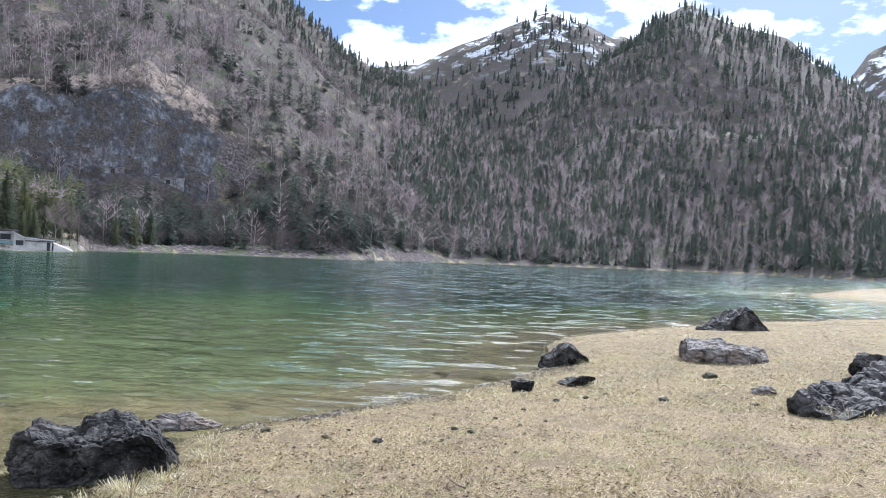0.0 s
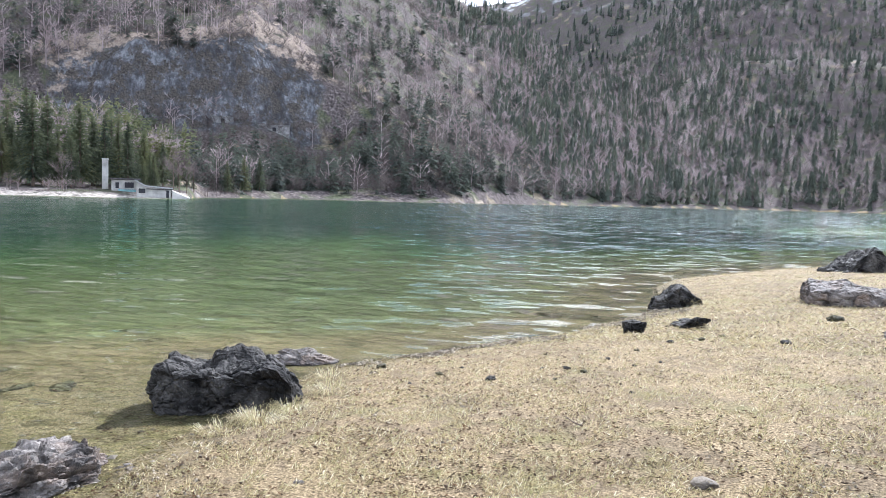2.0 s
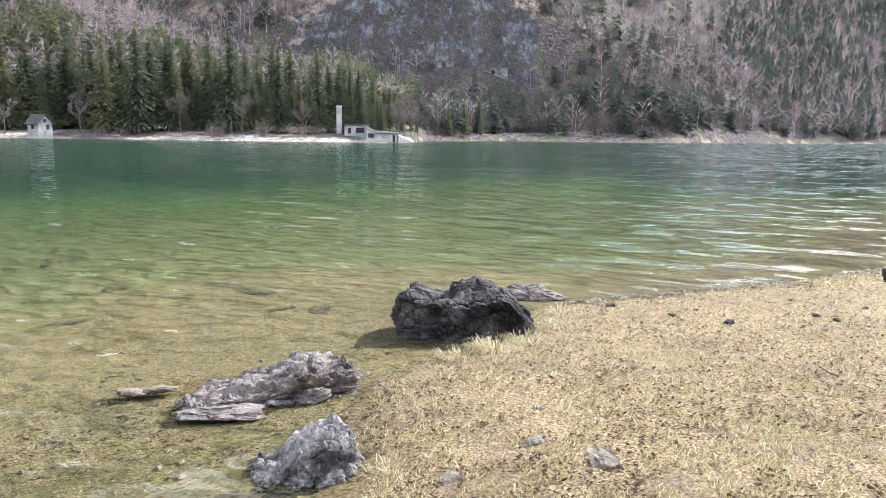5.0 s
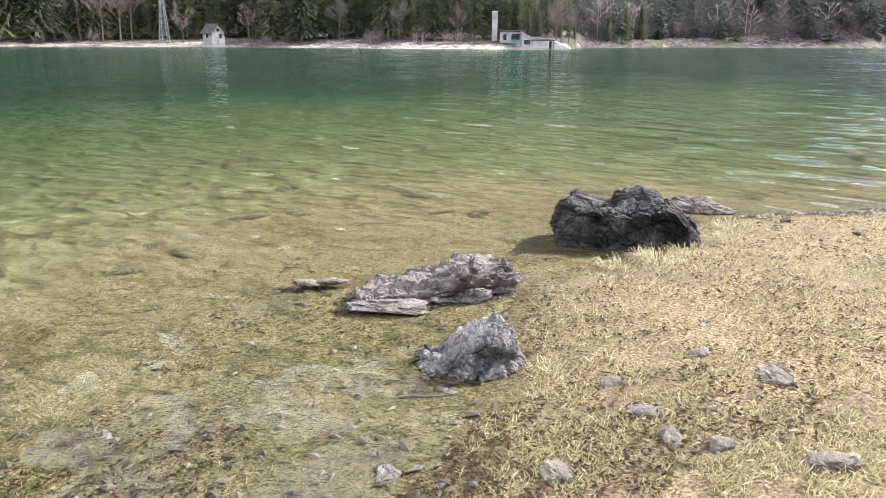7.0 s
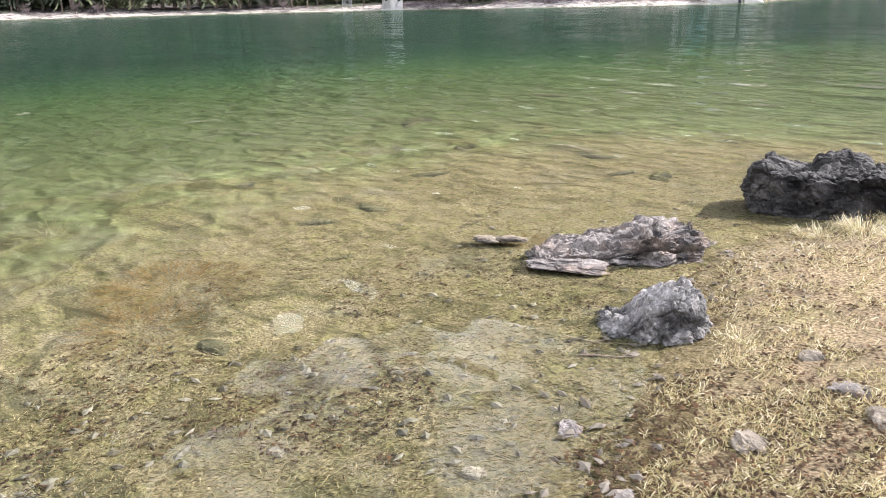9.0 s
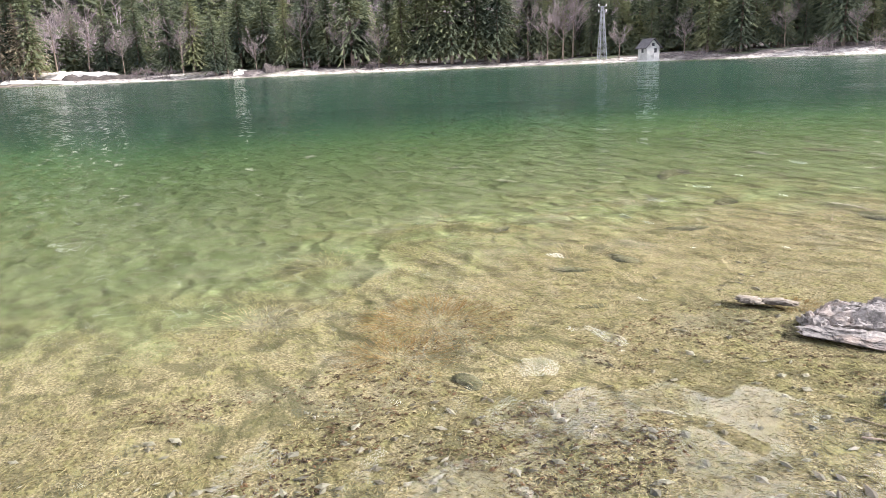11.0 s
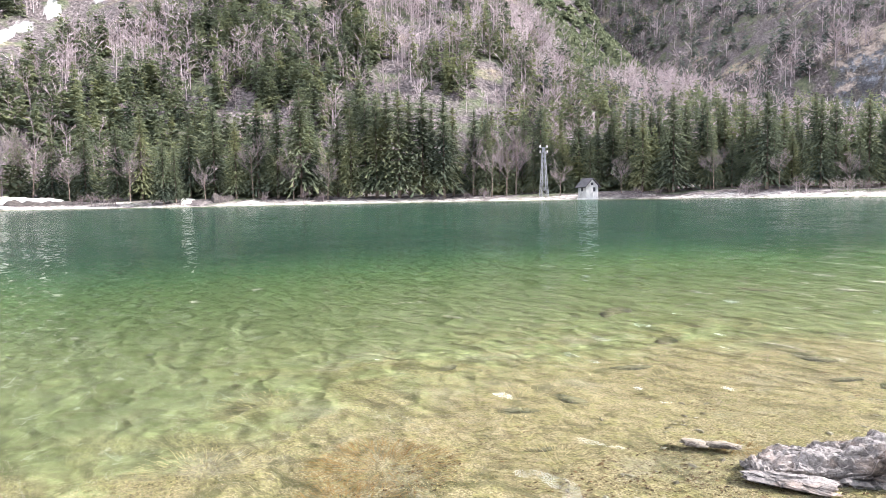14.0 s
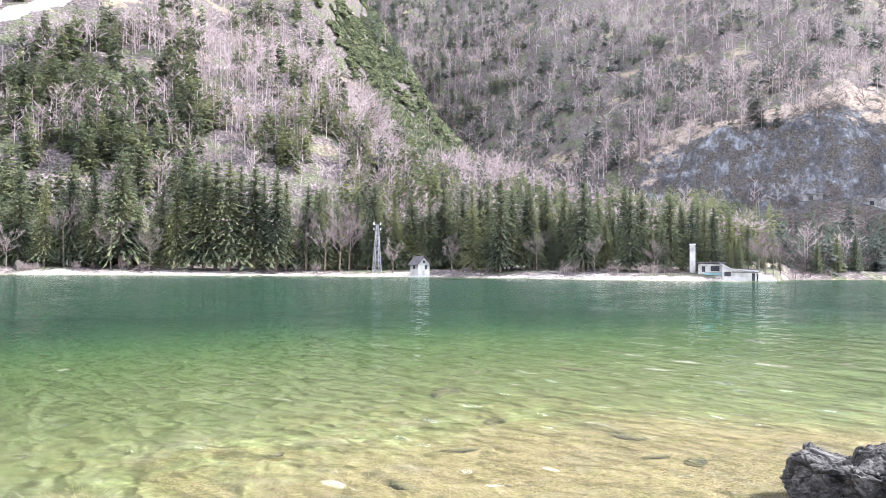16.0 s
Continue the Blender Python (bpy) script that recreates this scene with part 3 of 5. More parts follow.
def build_ground():
    az = np.concatenate([np.arange(-180, -42, 4.0), np.arange(-42, 116, 0.42), np.arange(116, 180, 4.0)])
    rad = [0.0, 0.12]
    while rad[-1] < 3200:
        rad.append(rad[-1] * (1.05 if rad[-1] < 1.2 else 1.02 if rad[-1] < 40 else 1.03))
    rad = np.array(rad)
    A, R = np.meshgrid(np.radians(az), rad)
    x, y = (-np.sin(A) * R).ravel(), (np.cos(A) * R).ravel()
    z = ground_height(x, y)
    na, nr = len(az), len(rad)
    i, j = np.meshgrid(np.arange(nr - 1), np.arange(na), indexing="ij")
    j2 = (j + 1) % na
    q = np.stack([i * na + j, (i + 1) * na + j, (i + 1) * na + j2, i * na + j2], -1).reshape(-1, 4)[:, ::-1]
    cx, cy, cz = x[q].mean(1), y[q].mean(1), z[q].mean(1)
    azc, rc = np.degrees(np.arctan2(-cx, cy)), np.hypot(cx, cy)
    sf = rc - np.interp(azc, FAR_AZ, FAR_R)
    slot = np.where((sf > -4) & (cz > -0.3) & (rc > 100), 1, 0)
    verts = np.column_stack([x, y, z])
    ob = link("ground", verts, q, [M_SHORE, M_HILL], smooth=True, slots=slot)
    # open grass on the brow of the rock wall, and the pale scree gully on the sunlit slope
    azv, rv = np.degrees(np.arctan2(-x, y)), np.hypot(x, y)
    elv = np.degrees(np.arctan2(z - 1.6, rv))
    brow = 352 + 4 * np.sin(azv * 0.4) + 10 * fractal(x, y, 110, 5, 31, 0.55)
    ledge = np.exp(-((rv - brow - 10) / 11) ** 2) * smooth(azv, 13, 18) * (1 - smooth(azv, 35, 38))
    ledge = np.maximum(ledge, 0.8 * np.exp(-((rv - 285) / 6) ** 2) * smooth(azv, -6, -2) * (1 - smooth(azv, 8, 12)))
    gully = np.exp(-((azv - gully_az(elv)) / (0.36 + 0.03 * elv)) ** 2) * smooth(elv, 6.8, 8.0)
    gully = np.maximum(gully, 0.8 * np.exp(-((azv - 97.5 + 1.4 * (elv - 11.5)) / 0.7) ** 2) * smooth(elv, 9, 10))
    gully = np.maximum(gully, 0.9 * np.exp(-((azv - 54.6) / 0.9) ** 2 - ((elv - 8.8) / 1.0) ** 2))
    crag = smooth(rv, brow - 34, brow - 8) * (1 - smooth(rv, brow + 2, brow + 8)) * smooth(azv, 15, 19) * (1 - smooth(azv, 34, 37))
    strand = smooth(azv, 25, 27.5) * (1 - 0.4 * smooth(azv, 82, 86))
    for key, value in (("strand", strand), ("crag", crag), ("ledge", ledge), ("gully", np.where(rv > 150, gully, 0))):
        ob.data.attributes.new(key, 'FLOAT', 'POINT').data.foreach_set("value", value.astype(np.float32))
    tagged(ob, "dry grass shore, lake bed and wooded mountain slopes", "ground", kind="structure")


build_ground()


def wave_height(x, y):
    """Small wind waves: many trains that run towards the near shore, long ones first."""
    g = np.random.RandomState(9)
    r = np.hypot(x, y)
    h = np.zeros(x.shape)
    for k in range(44):
        lam = 0.24 * (1.1 / 0.24) ** (k / 43)
        a = radians(WAVE_TURN + g.normal(0, 32))
        slope = WAVE_SLOPE * (0.8 if lam < 0.4 else 1.0 if lam < 0.7 else 0.6)
        q = 2 * math.pi / lam
        # a train stays only where the mesh is fine enough to carry it
        hold = smooth(lam / np.maximum(r * 0.0097, 0.01), 4.0, 8.0)
        h += hold * slope / q * np.sin(q * (x * math.cos(a) + y * math.sin(a)) + g.uniform(0, 6.28))
    return h


WAVE_TURN, WAVE_SLOPE = 62.0, 0.0105


def build_water():
    az = np.concatenate([np.arange(-180, -46, 4.0), np.arange(-46, 118, 0.45), np.arange(118, 180, 4.0)])
    rad = [0.0, 0.5]
    while rad[-1] < 900:
        rad.append(rad[-1] * (1.05 if rad[-1] < 1.5 else 1.0095 if rad[-1] < 26 else 1.12))
    rad = np.array(rad)
    A, R = np.meshgrid(np.radians(az), rad)
    x, y = (-np.sin(A) * R).ravel(), (np.cos(A) * R).ravel()
    lull = 0.35 + 0.65 * smooth(-shore_distance(x, y), 0.0, 2.5)
    z = wave_height(x, y) * lull * (0.8 + 0.7 * fractal(x, y, 5.0, 2, 91))
    na, nr = len(az), len(rad)
    i, j = np.meshgrid(np.arange(nr - 1), np.arange(na), indexing="ij")
    j2 = (j + 1) % na
    q = np.stack([i * na + j, (i + 1) * na + j, (i + 1) * na + j2, i * na + j2], -1).reshape(-1, 4)
    ob = link("water", np.column_stack([x, y, z]), q, M_WATER, smooth=True)
    ob.visible_shadow = False
    tagged(ob, "clear green alpine lake water with small ripples", "water", kind="structure")


build_water()


# ---------------- stones ----------------
def smooth_step(x, a, b):
    t = min(1.0, max(0.0, (x - a) / (b - a)))
    return t * t * (3 - 2 * t)


def stone_mesh(name, size, seed, style, detail, material):
    """A broken stone: an icosphere pressed towards a block, cut by flats and roughened."""
    n = {3: 7, 4: 13}[detail]
    bm = bmesh.new()
    bmesh.ops.create_cube(bm, size=2.0)
    bmesh.ops.subdivide_edges(bm, edges=bm.edges[:], cuts=n, use_grid_fill=True)
    round_off = {"block": 0.45, "round": 0.92}[style]
    for v in bm.verts:
        v.co = v.co * (1 - round_off) * 0.92 + v.co.normalized() * round_off * 1.12
    bm.normal_update()
    rng = random.Random(seed)
    cuts = [(Vector((rng.uniform(-1, 1), rng.uniform(-1, 1), rng.uniform(-0.5, 1))).normalized(), rng.uniform(0.62, 0.86)) for _ in range(9)]
    off = Vector((seed * 3.7, seed * 1.3, seed * 2.1))
    for v in bm.verts:
        p = v.co.copy()
        for nrm, d in cuts:
            over = p.dot(nrm) - d
            if over > 0:
                p -= nrm * over * 0.85
        if style == "block":
            # broken faces: every cell of the stone leans its own way, with a crack between
            for fq, am in ((1.5, 0.20), (3.6, 0.13)):
                near, cell = noise.voronoi(p * fq + off)
                c = cell[0]
                vec = Vector((math.sin(c.x * 12.9 + c.y * 7.2), math.sin(c.y * 9.7 + c.z * 5.3), math.sin(c.z * 11.1 + c.x * 4.7)))
                p += v.co.normalized() * (am * (p * fq + off - c).dot(vec) / fq * 1.6 - 0.10 * am * max(0.0, 1 - (near[1] - near[0]) / 0.10))
        n1 = noise.fractal(p * 1.4 + off, 1.0, 2.0, 4)
        n2 = noise.ridged_multi_fractal(p * 2.6 + off, 0.9, 2.0, 5, 1.0, 2.0)
        amp = {"block": 0.10, "round": 0.05}[style]
        p += v.co.normalized() * (amp * n1 * 1.3 + amp * 0.45 * (n2 - 1.0))
        v.co = Vector((p.x * size[0] / 2, p.y * size[1] / 2, p.z * size[2] / 2))
    me = bpy.data.meshes.new(name)
    bm.to_mesh(me)
    bm.free()
    me.materials.append(material)
    return me


def cell_hash(c):
    return (math.sin(c.x * 127.1 + c.y * 311.7 + c.z * 74.7) * 43758.5453) % 1.0


def rugged_mesh(name, size, seed, cuts, material, top, steps, grain=(1, 1, 1), round_off=0.4, lumps=0.05, crumb=0.014):
    """A weathered stone: a rounded block under the outline top(x, y), broken into plates at several sizes, with cracks and pits."""
    bm = bmesh.new()
    bmesh.ops.create_cube(bm, size=2.0)
    bmesh.ops.subdivide_edges(bm, edges=bm.edges[:], cuts=cuts, use_grid_fill=True)
    off = Vector((seed * 3.7, seed * 1.3, seed * 2.1))
    half = max(size[0], size[1]) / 2
    for v in bm.verts:
        c = v.co.copy()
        p = c * (1 - round_off) * 0.95 + c.normalized() * round_off * 1.15
        p.z = -1 + (p.z + 1) * top(p.x, p.y)
        # from here on in true proportions, one unit being half the stone's length
        out = Vector((c.x ** 3 / size[0], c.y ** 3 / size[1], c.z ** 3 / size[2])).normalized()
        p = Vector((p.x * size[0], p.y * size[1], p.z * size[2])) * (0.5 / half)
        p += lumps * 1.6 * noise.noise_vector(p * 1.8 + off)
        for fq, am in steps:
            q = Vector((p.x * grain[0], p.y * grain[1], p.z * grain[2])) * fq + off
            q += 0.35 * noise.noise_vector(q * 1.1)
            near, cell = noise.voronoi(q)
            lean = Vector((cell_hash(cell[0]) - 0.5, cell_hash(cell[0] * 1.7) - 0.5, cell_hash(cell[0] * 2.3) - 0.5))
            p += out * (am * (cell_hash(cell[0] * 0.7) - 0.5) + am * 1.2 * (q - cell[0]).dot(lean) - 0.5 * am * math.exp(-((near[1] - near[0]) / 0.07) ** 2))
        p += out * (lumps * 0.7 * noise.fractal(p * 2.6 + off, 0.9, 2.0, 4) + crumb * noise.fractal(p * 11.0 + off, 0.7, 2.0, 4))
        v.co = p * half
    me = bpy.data.meshes.new(name)
    bm.to_mesh(me)
    bm.free()
    me.materials.append(material)
    return me


def hump(x, c, w):
    return math.exp(-((x - c) / w) ** 2)


def rugged(name, place, size, turn, seed, label, top, steps, material, cuts=48, tilt=(0, 0), sink=0.3, z=None, group="", **shape):
    ob = new(name, rugged_mesh(name, size, seed, cuts, material, top, steps, **shape))
    base = spot_height(*place) if z is None else z
    ob.matrix_world = pose(place[0], place[1], base + size[2] * (0.5 - sink), tilt[0], tilt[1], turn)
    return tagged(ob, label, "rock", group)


def stone(name, place, size, turn, seed, label, style="block", detail=4, material=None, tilt=(0, 0), sink=0.3, group="", z=None):
    me = stone_mesh(name, size, seed, style, detail, material or M_ROCK_GREY)
    ob = new(name, me)
    base = spot_height(*place) if z is None else z
    ob.matrix_world = pose(place[0], place[1], base + size[2] * (0.5 - sink), tilt[0], tilt[1], turn)
    return tagged(ob, label, "rock", group)


rugged("boulder", (-2.42, 5.42), (1.10, 0.56, 0.56), 14, 3, "large dark rugged boulder at the water's edge with lit crest",
       lambda x, y: 0.80 + 0.10 * hump(x, -0.75, 0.3) + 0.20 * hump(x, 0.10, 0.34) * smooth_step(y, -0.5, 0.6) + 0.07 * hump(x, 0.5, 0.3) - 0.16 * smooth_step(x, 0.62, 1.0),
       ((1.7, 0.07), (3.8, 0.055), (8.0, 0.03)), M_ROCK_DARK, 62, tilt=(3, -1), z=0.0, sink=0.27, round_off=0.34, lumps=0.05, crumb=0.014)
rugged("layered_slab", (-2.93, 3.58), (1.08, 0.50, 0.34), 50, 8, "low grey rock slab with broken tilted layers in the shallows",
       lambda x, y: 0.80 + 0.16 * smooth_step(x, -0.6, 0.5) + 0.10 * hump(x, 0.35, 0.25) - 0.14 * smooth_step(-y, 0.1, 0.9) - 0.22 * smooth_step(-x, 0.55, 1.0),
       ((2.0, 0.08), (4.6, 0.08), (9.5, 0.045)), M_ROCK_GREY, 66, tilt=(-6, 2), z=0.0, sink=0.5, grain=(0.7, 1.2, 1.6), round_off=0.30, lumps=0.04, crumb=0.012)
stone("slab_shelf", (-2.96, 3.16), (0.46, 0.20, 0.06), 28, 21, "thin flat grey shelf of rock beside the slab", "block", 4, M_ROCK_GREY, tilt=(3, 2), z=0.0, sink=0.25)
stone("boulder_ledge", (-2.34, 6.98), (0.62, 0.36, 0.24), 12, 22, "low pale ledge of rock behind the dark boulder", "block", 4, M_ROCK_GREY, sink=0.35)
rugged("pointed_rock", (-2.14, 2.79), (0.47, 0.37, 0.34), 35, 12, "grey pointed rock with weathered white faces at the waterline",
       lambda x, y: 0.45 + 0.55 * smooth_step(x, -0.8, 0.3) * (1 - 0.45 * smooth_step(x, 0.55, 1.05)) - 0.12 * smooth_step(-y, 0.2, 0.9),
       ((1.8, 0.14), (4.0, 0.09), (8.5, 0.035)), M_ROCK_WHITE, 56, tilt=(0, 4), z=0.0, sink=0.34, round_off=0.5, lumps=0.07, crumb=0.014)
for k, (p, s, a) in enumerate([((-3.57, 3.31), (0.22, 0.12, 0.04), 40), ((-3.69, 3.20), (0.18, 0.12, 0.035), 15)]):
    stone("rock_chip", p, s, a, 30 + k, "thin tan rock flake just above the water", "block", 4, M_ROCK_PALE, z=0.0, sink=0.2, group="flakes beside the slab")
rugged("shore_rock", (1.98, 11.9), (0.74, 0.5, 0.5), 10, 41, "black rock on the lawn's edge by the water", lambda x, y: 0.62 + 0.40 * hump(x, 0.05, 0.55), ((1.6, 0.10), (4.0, 0.05)), M_ROCK_DARK, 26, sink=0.35, group="rocks on the dry lawn")
stone("shore_rock", (1.72, 9.25), (0.48, 0.30, 0.22), 20, 42, "low dark rock with grass tufts", "block", 4, M_ROCK_DARK, sink=0.4, group="rocks on the dry lawn")
stone("shore_rock", (0.97, 8.75), (0.27, 0.2, 0.2), 0, 43, "small dark stone near the waterline", "block", 4, M_ROCK_DARK, sink=0.3, group="rocks on the dry lawn")
rugged("shore_rock", (4.35, 11.5), (1.28, 0.95, 0.44), -15, 44, "flat-topped grey rock in the dry grass", lambda x, y: 0.82 + 0.10 * smooth_step(x, -0.8, 0.2) - 0.15 * smooth_step(x, 0.4, 1.0), ((1.6, 0.07), (4.0, 0.045)), M_ROCK_GREY, 34, tilt=(7, 5), sink=0.38, round_off=0.28, group="rocks on the dry lawn")
rugged("shore_rock", (6.9, 17.6), (1.75, 1.0, 0.72), 15, 45, "peaked dark rock at the top of the bank", lambda x, y: 0.36 + 0.72 * hump(x, 0.0, 0.52), ((1.5, 0.10), (3.6, 0.05)), M_ROCK_DARK, 34, sink=0.38, group="rocks on the dry lawn")
rugged("shore_rock", (4.35, 7.55), (1.85, 0.66, 0.42), 30, 46, "long black rock lying in the dry grass", lambda x, y: 0.62 + 0.38 * smooth_step(x, -0.9, 0.7) + 0.06 * smooth_step(y, -0.5, 0.8), ((1.5, 0.06), (3.6, 0.04)), M_ROCK_DARK, 40, tilt=(10, -4), sink=0.36, round_off=0.28, group="rocks on the dry lawn")
stone("shore_rock", (5.7, 9.7), (0.7, 0.5, 0.5), 30, 47, "dark rock behind the long black rock", "block", 4, M_ROCK_DARK, sink=0.36, group="rocks on the dry lawn")
stone("shore_rock", (3.6, 8.3), (0.30, 0.2, 0.14), 0, 48, "small reddish grey stone in the dry grass", "block", 4, M_ROCK_GREY, sink=0.35, group="rocks on the dry lawn")
PEBBLES = [(3.25, 7.7, .10), (-0.46, 6.05, .14), (-0.02, 7.1, .07), (0.16, 6.5, .09), (0.29, 6.35, .09), (-0.05, 6.55, .06), (-1.49, 6.62, .16), (2.4, 8.0, .16), (3.5, 9.7, .3),
           (-1.16, 3.25, .12), (-1.3, 2.08, .16), (-1.02, 2.45, .14), (-1.17, 2.6, .15), (-1.41, 2.83, .12), (-0.82, 3.12, .18), (-1.28, 3.66, .06), (-0.50, 2.5, .2), (-0.85, 2.45, .12),
           (-1.84, 1.8, .12), (-2.5, 0.95, .09), (-1.9, 1.35, .1), (-1.45, 1.58, .09), (-2.38, 3.98, .07), (0.75, 3.8, .16), (-2.43, 4.05, .06), (-1.1, 5.9, .05), (-0.6, 5.2, .04), (0.6, 5.6, .05), (-0.2, 4.4, .05), (0.55, 7.0, .08), (0.85, 7.4, .07), (1.25, 7.9, .10), (1.6, 8.1, .12), (0.75, 6.7, .06), (-0.9, 6.2, .10), (-0.75, 6.5, .06), (0.05, 6.1, .07), (1.0, 6.9, .05), (1.9, 8.5, .09)]
for k, (x, y, s) in enumerate(PEBBLES):
    # farther stones take dark rock: their backlit side is put into the colour
    if y > 5.5:
        stone("pebble", (x, y), (s * 0.75, s * 0.55, s * 0.34), k * 47 % 180, 60 + k, "small angular stone lying on the dry turf, coloured dark as backlit", "block", 3, M_ROCK_DARK if k % 2 else M_ROCK_WEEDY, sink=0.25, group="small stones on the shore")
    else:
        stone("pebble", (x, y), (s, s * 0.75, s * 0.36), k * 47 % 180, 60 + k, "small flat grey stone bedded in the turf", "round" if k % 2 else "block", 3, M_ROCK_PALE if k % 3 else M_ROCK_GREY, sink=0.45, group="small stones on the shore")
SUNKEN = [(-5.0, 6.1, .5), (-4.3, 5.6, .34), (-3.95, 5.65, .4), (-5.05, 3.26, .35), (-5.0, 2.75, .3), (-8.45, 6.6, .8), (-8.9, 10.2, .9), (-5.6, 4.4, .4), (-6.6, 3.0, .3), (-3.5, 1.2, .25), (-4.2, 2.4, .2), (-6.4, 5.6, .5)]
for k, (x, y, s) in enumerate(SUNKEN):
    stone("sunken_stone", (x, y), (s, s * 0.5, s * 0.12), k * 61 % 180, 100 + k, "weedy flat stone on the lake bed under clear water", "round", 4, M_ROCK_WEEDY, sink=0.45, group="stones under water")


def moored_boat(place, turn):
    """A small white boat with a dark rub strip, benches and an open inside."""
    top = tagged(new("moored_boat"), "small white boat with a dark strip floating on the lake", "boat")
    top.matrix_world = pose(place[0], place[1], 0.0, 0, 0, turn)
    L, W = 3.5, 1.4

    def rings(grow, keel, rim):
        out = []
        for k in range(15):
            u = k / 14
            w = W / 2 * grow * (1 - 0.95 * max(0.0, (u - 0.45) / 0.55) ** 2.2) * (0.82 + 0.18 * min(1, u / 0.3))
            x = -L / 2 + L * u
            top_z = rim + 0.22 * u ** 2
            out.append([(x, w * s, keel + (top_z - keel) * h) for s, h in ((-1.0, 1.0), (-0.93, 0.5), (-0.6, 0.12), (0.0, 0.0), (0.6, 0.12), (0.93, 0.5), (1.0, 1.0))])
        return out

    def skin(rows):
        bm = bmesh.new()
        vs = [[bm.verts.new(p) for p in r] for r in rows]
        for a, b in zip(vs[:-1], vs[1:]):
            for i in range(6):
                bm.faces.new((a[i], b[i], b[i + 1], a[i + 1]))
        bm.faces.new(vs[0])
        bm.faces.new(vs[-1][::-1])
        bmesh.ops.recalc_face_normals(bm, faces=bm.faces)
        return bm

    part("hull", skin(rings(1.0, -0.3, 0.55)), M_BOAT, top, "white painted hull", True)
    part("inside", skin(rings(0.9, -0.1, 0.56)), M_CONCRETE, top, "grey inside")
    strip = bmesh.new()
    edge = rings(1.02, -0.3, 0.40)
    for s in (0, 6):
        for a, b in zip(edge[:-1], edge[1:]):
            beam(strip, a[s], b[s], 0.07)
    part("rub_strip", strip, M_DARK, top, "dark rub strip")
    for x in (-0.9, 0.2):
        part("bench", box(bmesh.new(), x - 0.14, -0.55, 0.34, x + 0.14, 0.55, 0.40, 0.01), M_CONCRETE, top)


M_BOAT = plain("boat_paint", (0.74, 0.74, 0.73), 0.4, 1.5, 0.1)
moored_boat((-67.2, -13.0), 70)


# ---------------- trees ----------------
def frond(V, F, a, d, length, width, droop, rng, k=3, hanging=True):
    """A drooping branch with ragged twigs on both sides, as loose triangles."""
    d = Vector(d)
    side = d.cross(Vector((0, 0, 1))).normalized()
    prev = Vector(a)
    for i in range(k):
        t0, t1 = i / k, (i + 1) / k
        p = Vector(a) + d * (length * t1) + Vector((0, 0, -droop * length * t1 * t1))
        w = width * (1 - 0.65 * t0) * rng.uniform(0.8, 1.25)
        for s in (-1, 1):
            b = len(V)
            tip = prev + (p - prev) * rng.uniform(0.7, 1.2) + side * (s * w) + Vector((0, 0, -w * rng.uniform(0.25, 0.8)))
            V.extend([tuple(prev), tuple(p), tuple(tip)])
            F.append((b, b + 1, b + 2))
        if not hanging:
            prev = p
            continue
        b = len(V)
        hang = (prev + p) / 2 + side * rng.uniform(-0.3, 0.3) * w + Vector((0, 0, -w * rng.uniform(0.7, 1.3)))
        V.extend([tuple(prev), tuple(p), tuple(hang)])
        F.append((b, b + 1, b + 2))
        prev = p


BOUGH = {1: 0.09, 3: 0.016}       # widest bough, as a share of the tree's height


def spruce_arrays(seed, tiers, per, segs, height=1.0, width=0.19, bare=0.08, hanging=True, fill=0.22):
    """Whorls of drooping boughs, long ones among short ones, up to a thin leader."""
    rng = random.Random(seed)
    V, F = [], []
    for t in range(tiers):
        u = (t + rng.uniform(-0.3, 0.3)) / tiers
        z = height * (bare + (1 - bare) * max(0, u))
        L = width * height * (1 - max(0, u)) ** 0.8 * rng.uniform(0.75, 1.15) + 0.014 * height
        for k in range(per):
            a = 2 * math.pi * (k + rng.random() * 0.8) / per + t * 1.3
            l = L * rng.uniform(0.5, 1.2)
            zz = min(height * 0.97, max(0.03 * height, z + rng.uniform(-0.55, 0.55) * height / tiers))
            frond(V, F, (0, 0, zz), (math.cos(a), math.sin(a), 0.12 + 0.6 * u), l, min(fill * l, BOUGH[segs] * height) + 0.005 * height, 0.5, rng, segs, hanging)
    b = len(V)
    V += [(0.006 * height, 0, height * 0.95), (-0.006 * height, 0.004 * height, height * 0.95), (0, 0, height * 1.03)]
    F.append((b, b + 1, b + 2))
    return np.array(V), np.array(F)


def tube(V, F, a, b, ra, rb, n=5):
    a, b = Vector(a), Vector(b)
    q = (b - a).to_track_quat("Z", "Y")
    s = len(V)
    for p, r in ((a, ra), (b, rb)):
        for k in range(n):
            w = 2 * math.pi * k / n
            V.append(tuple(p + q @ Vector((r * math.cos(w), r * math.sin(w), 0))))
    for k in range(n):
        k2 = (k + 1) % n
        F += [(s + k, s + k2, s + n + k2), (s + k, s + n + k2, s + n + k)]


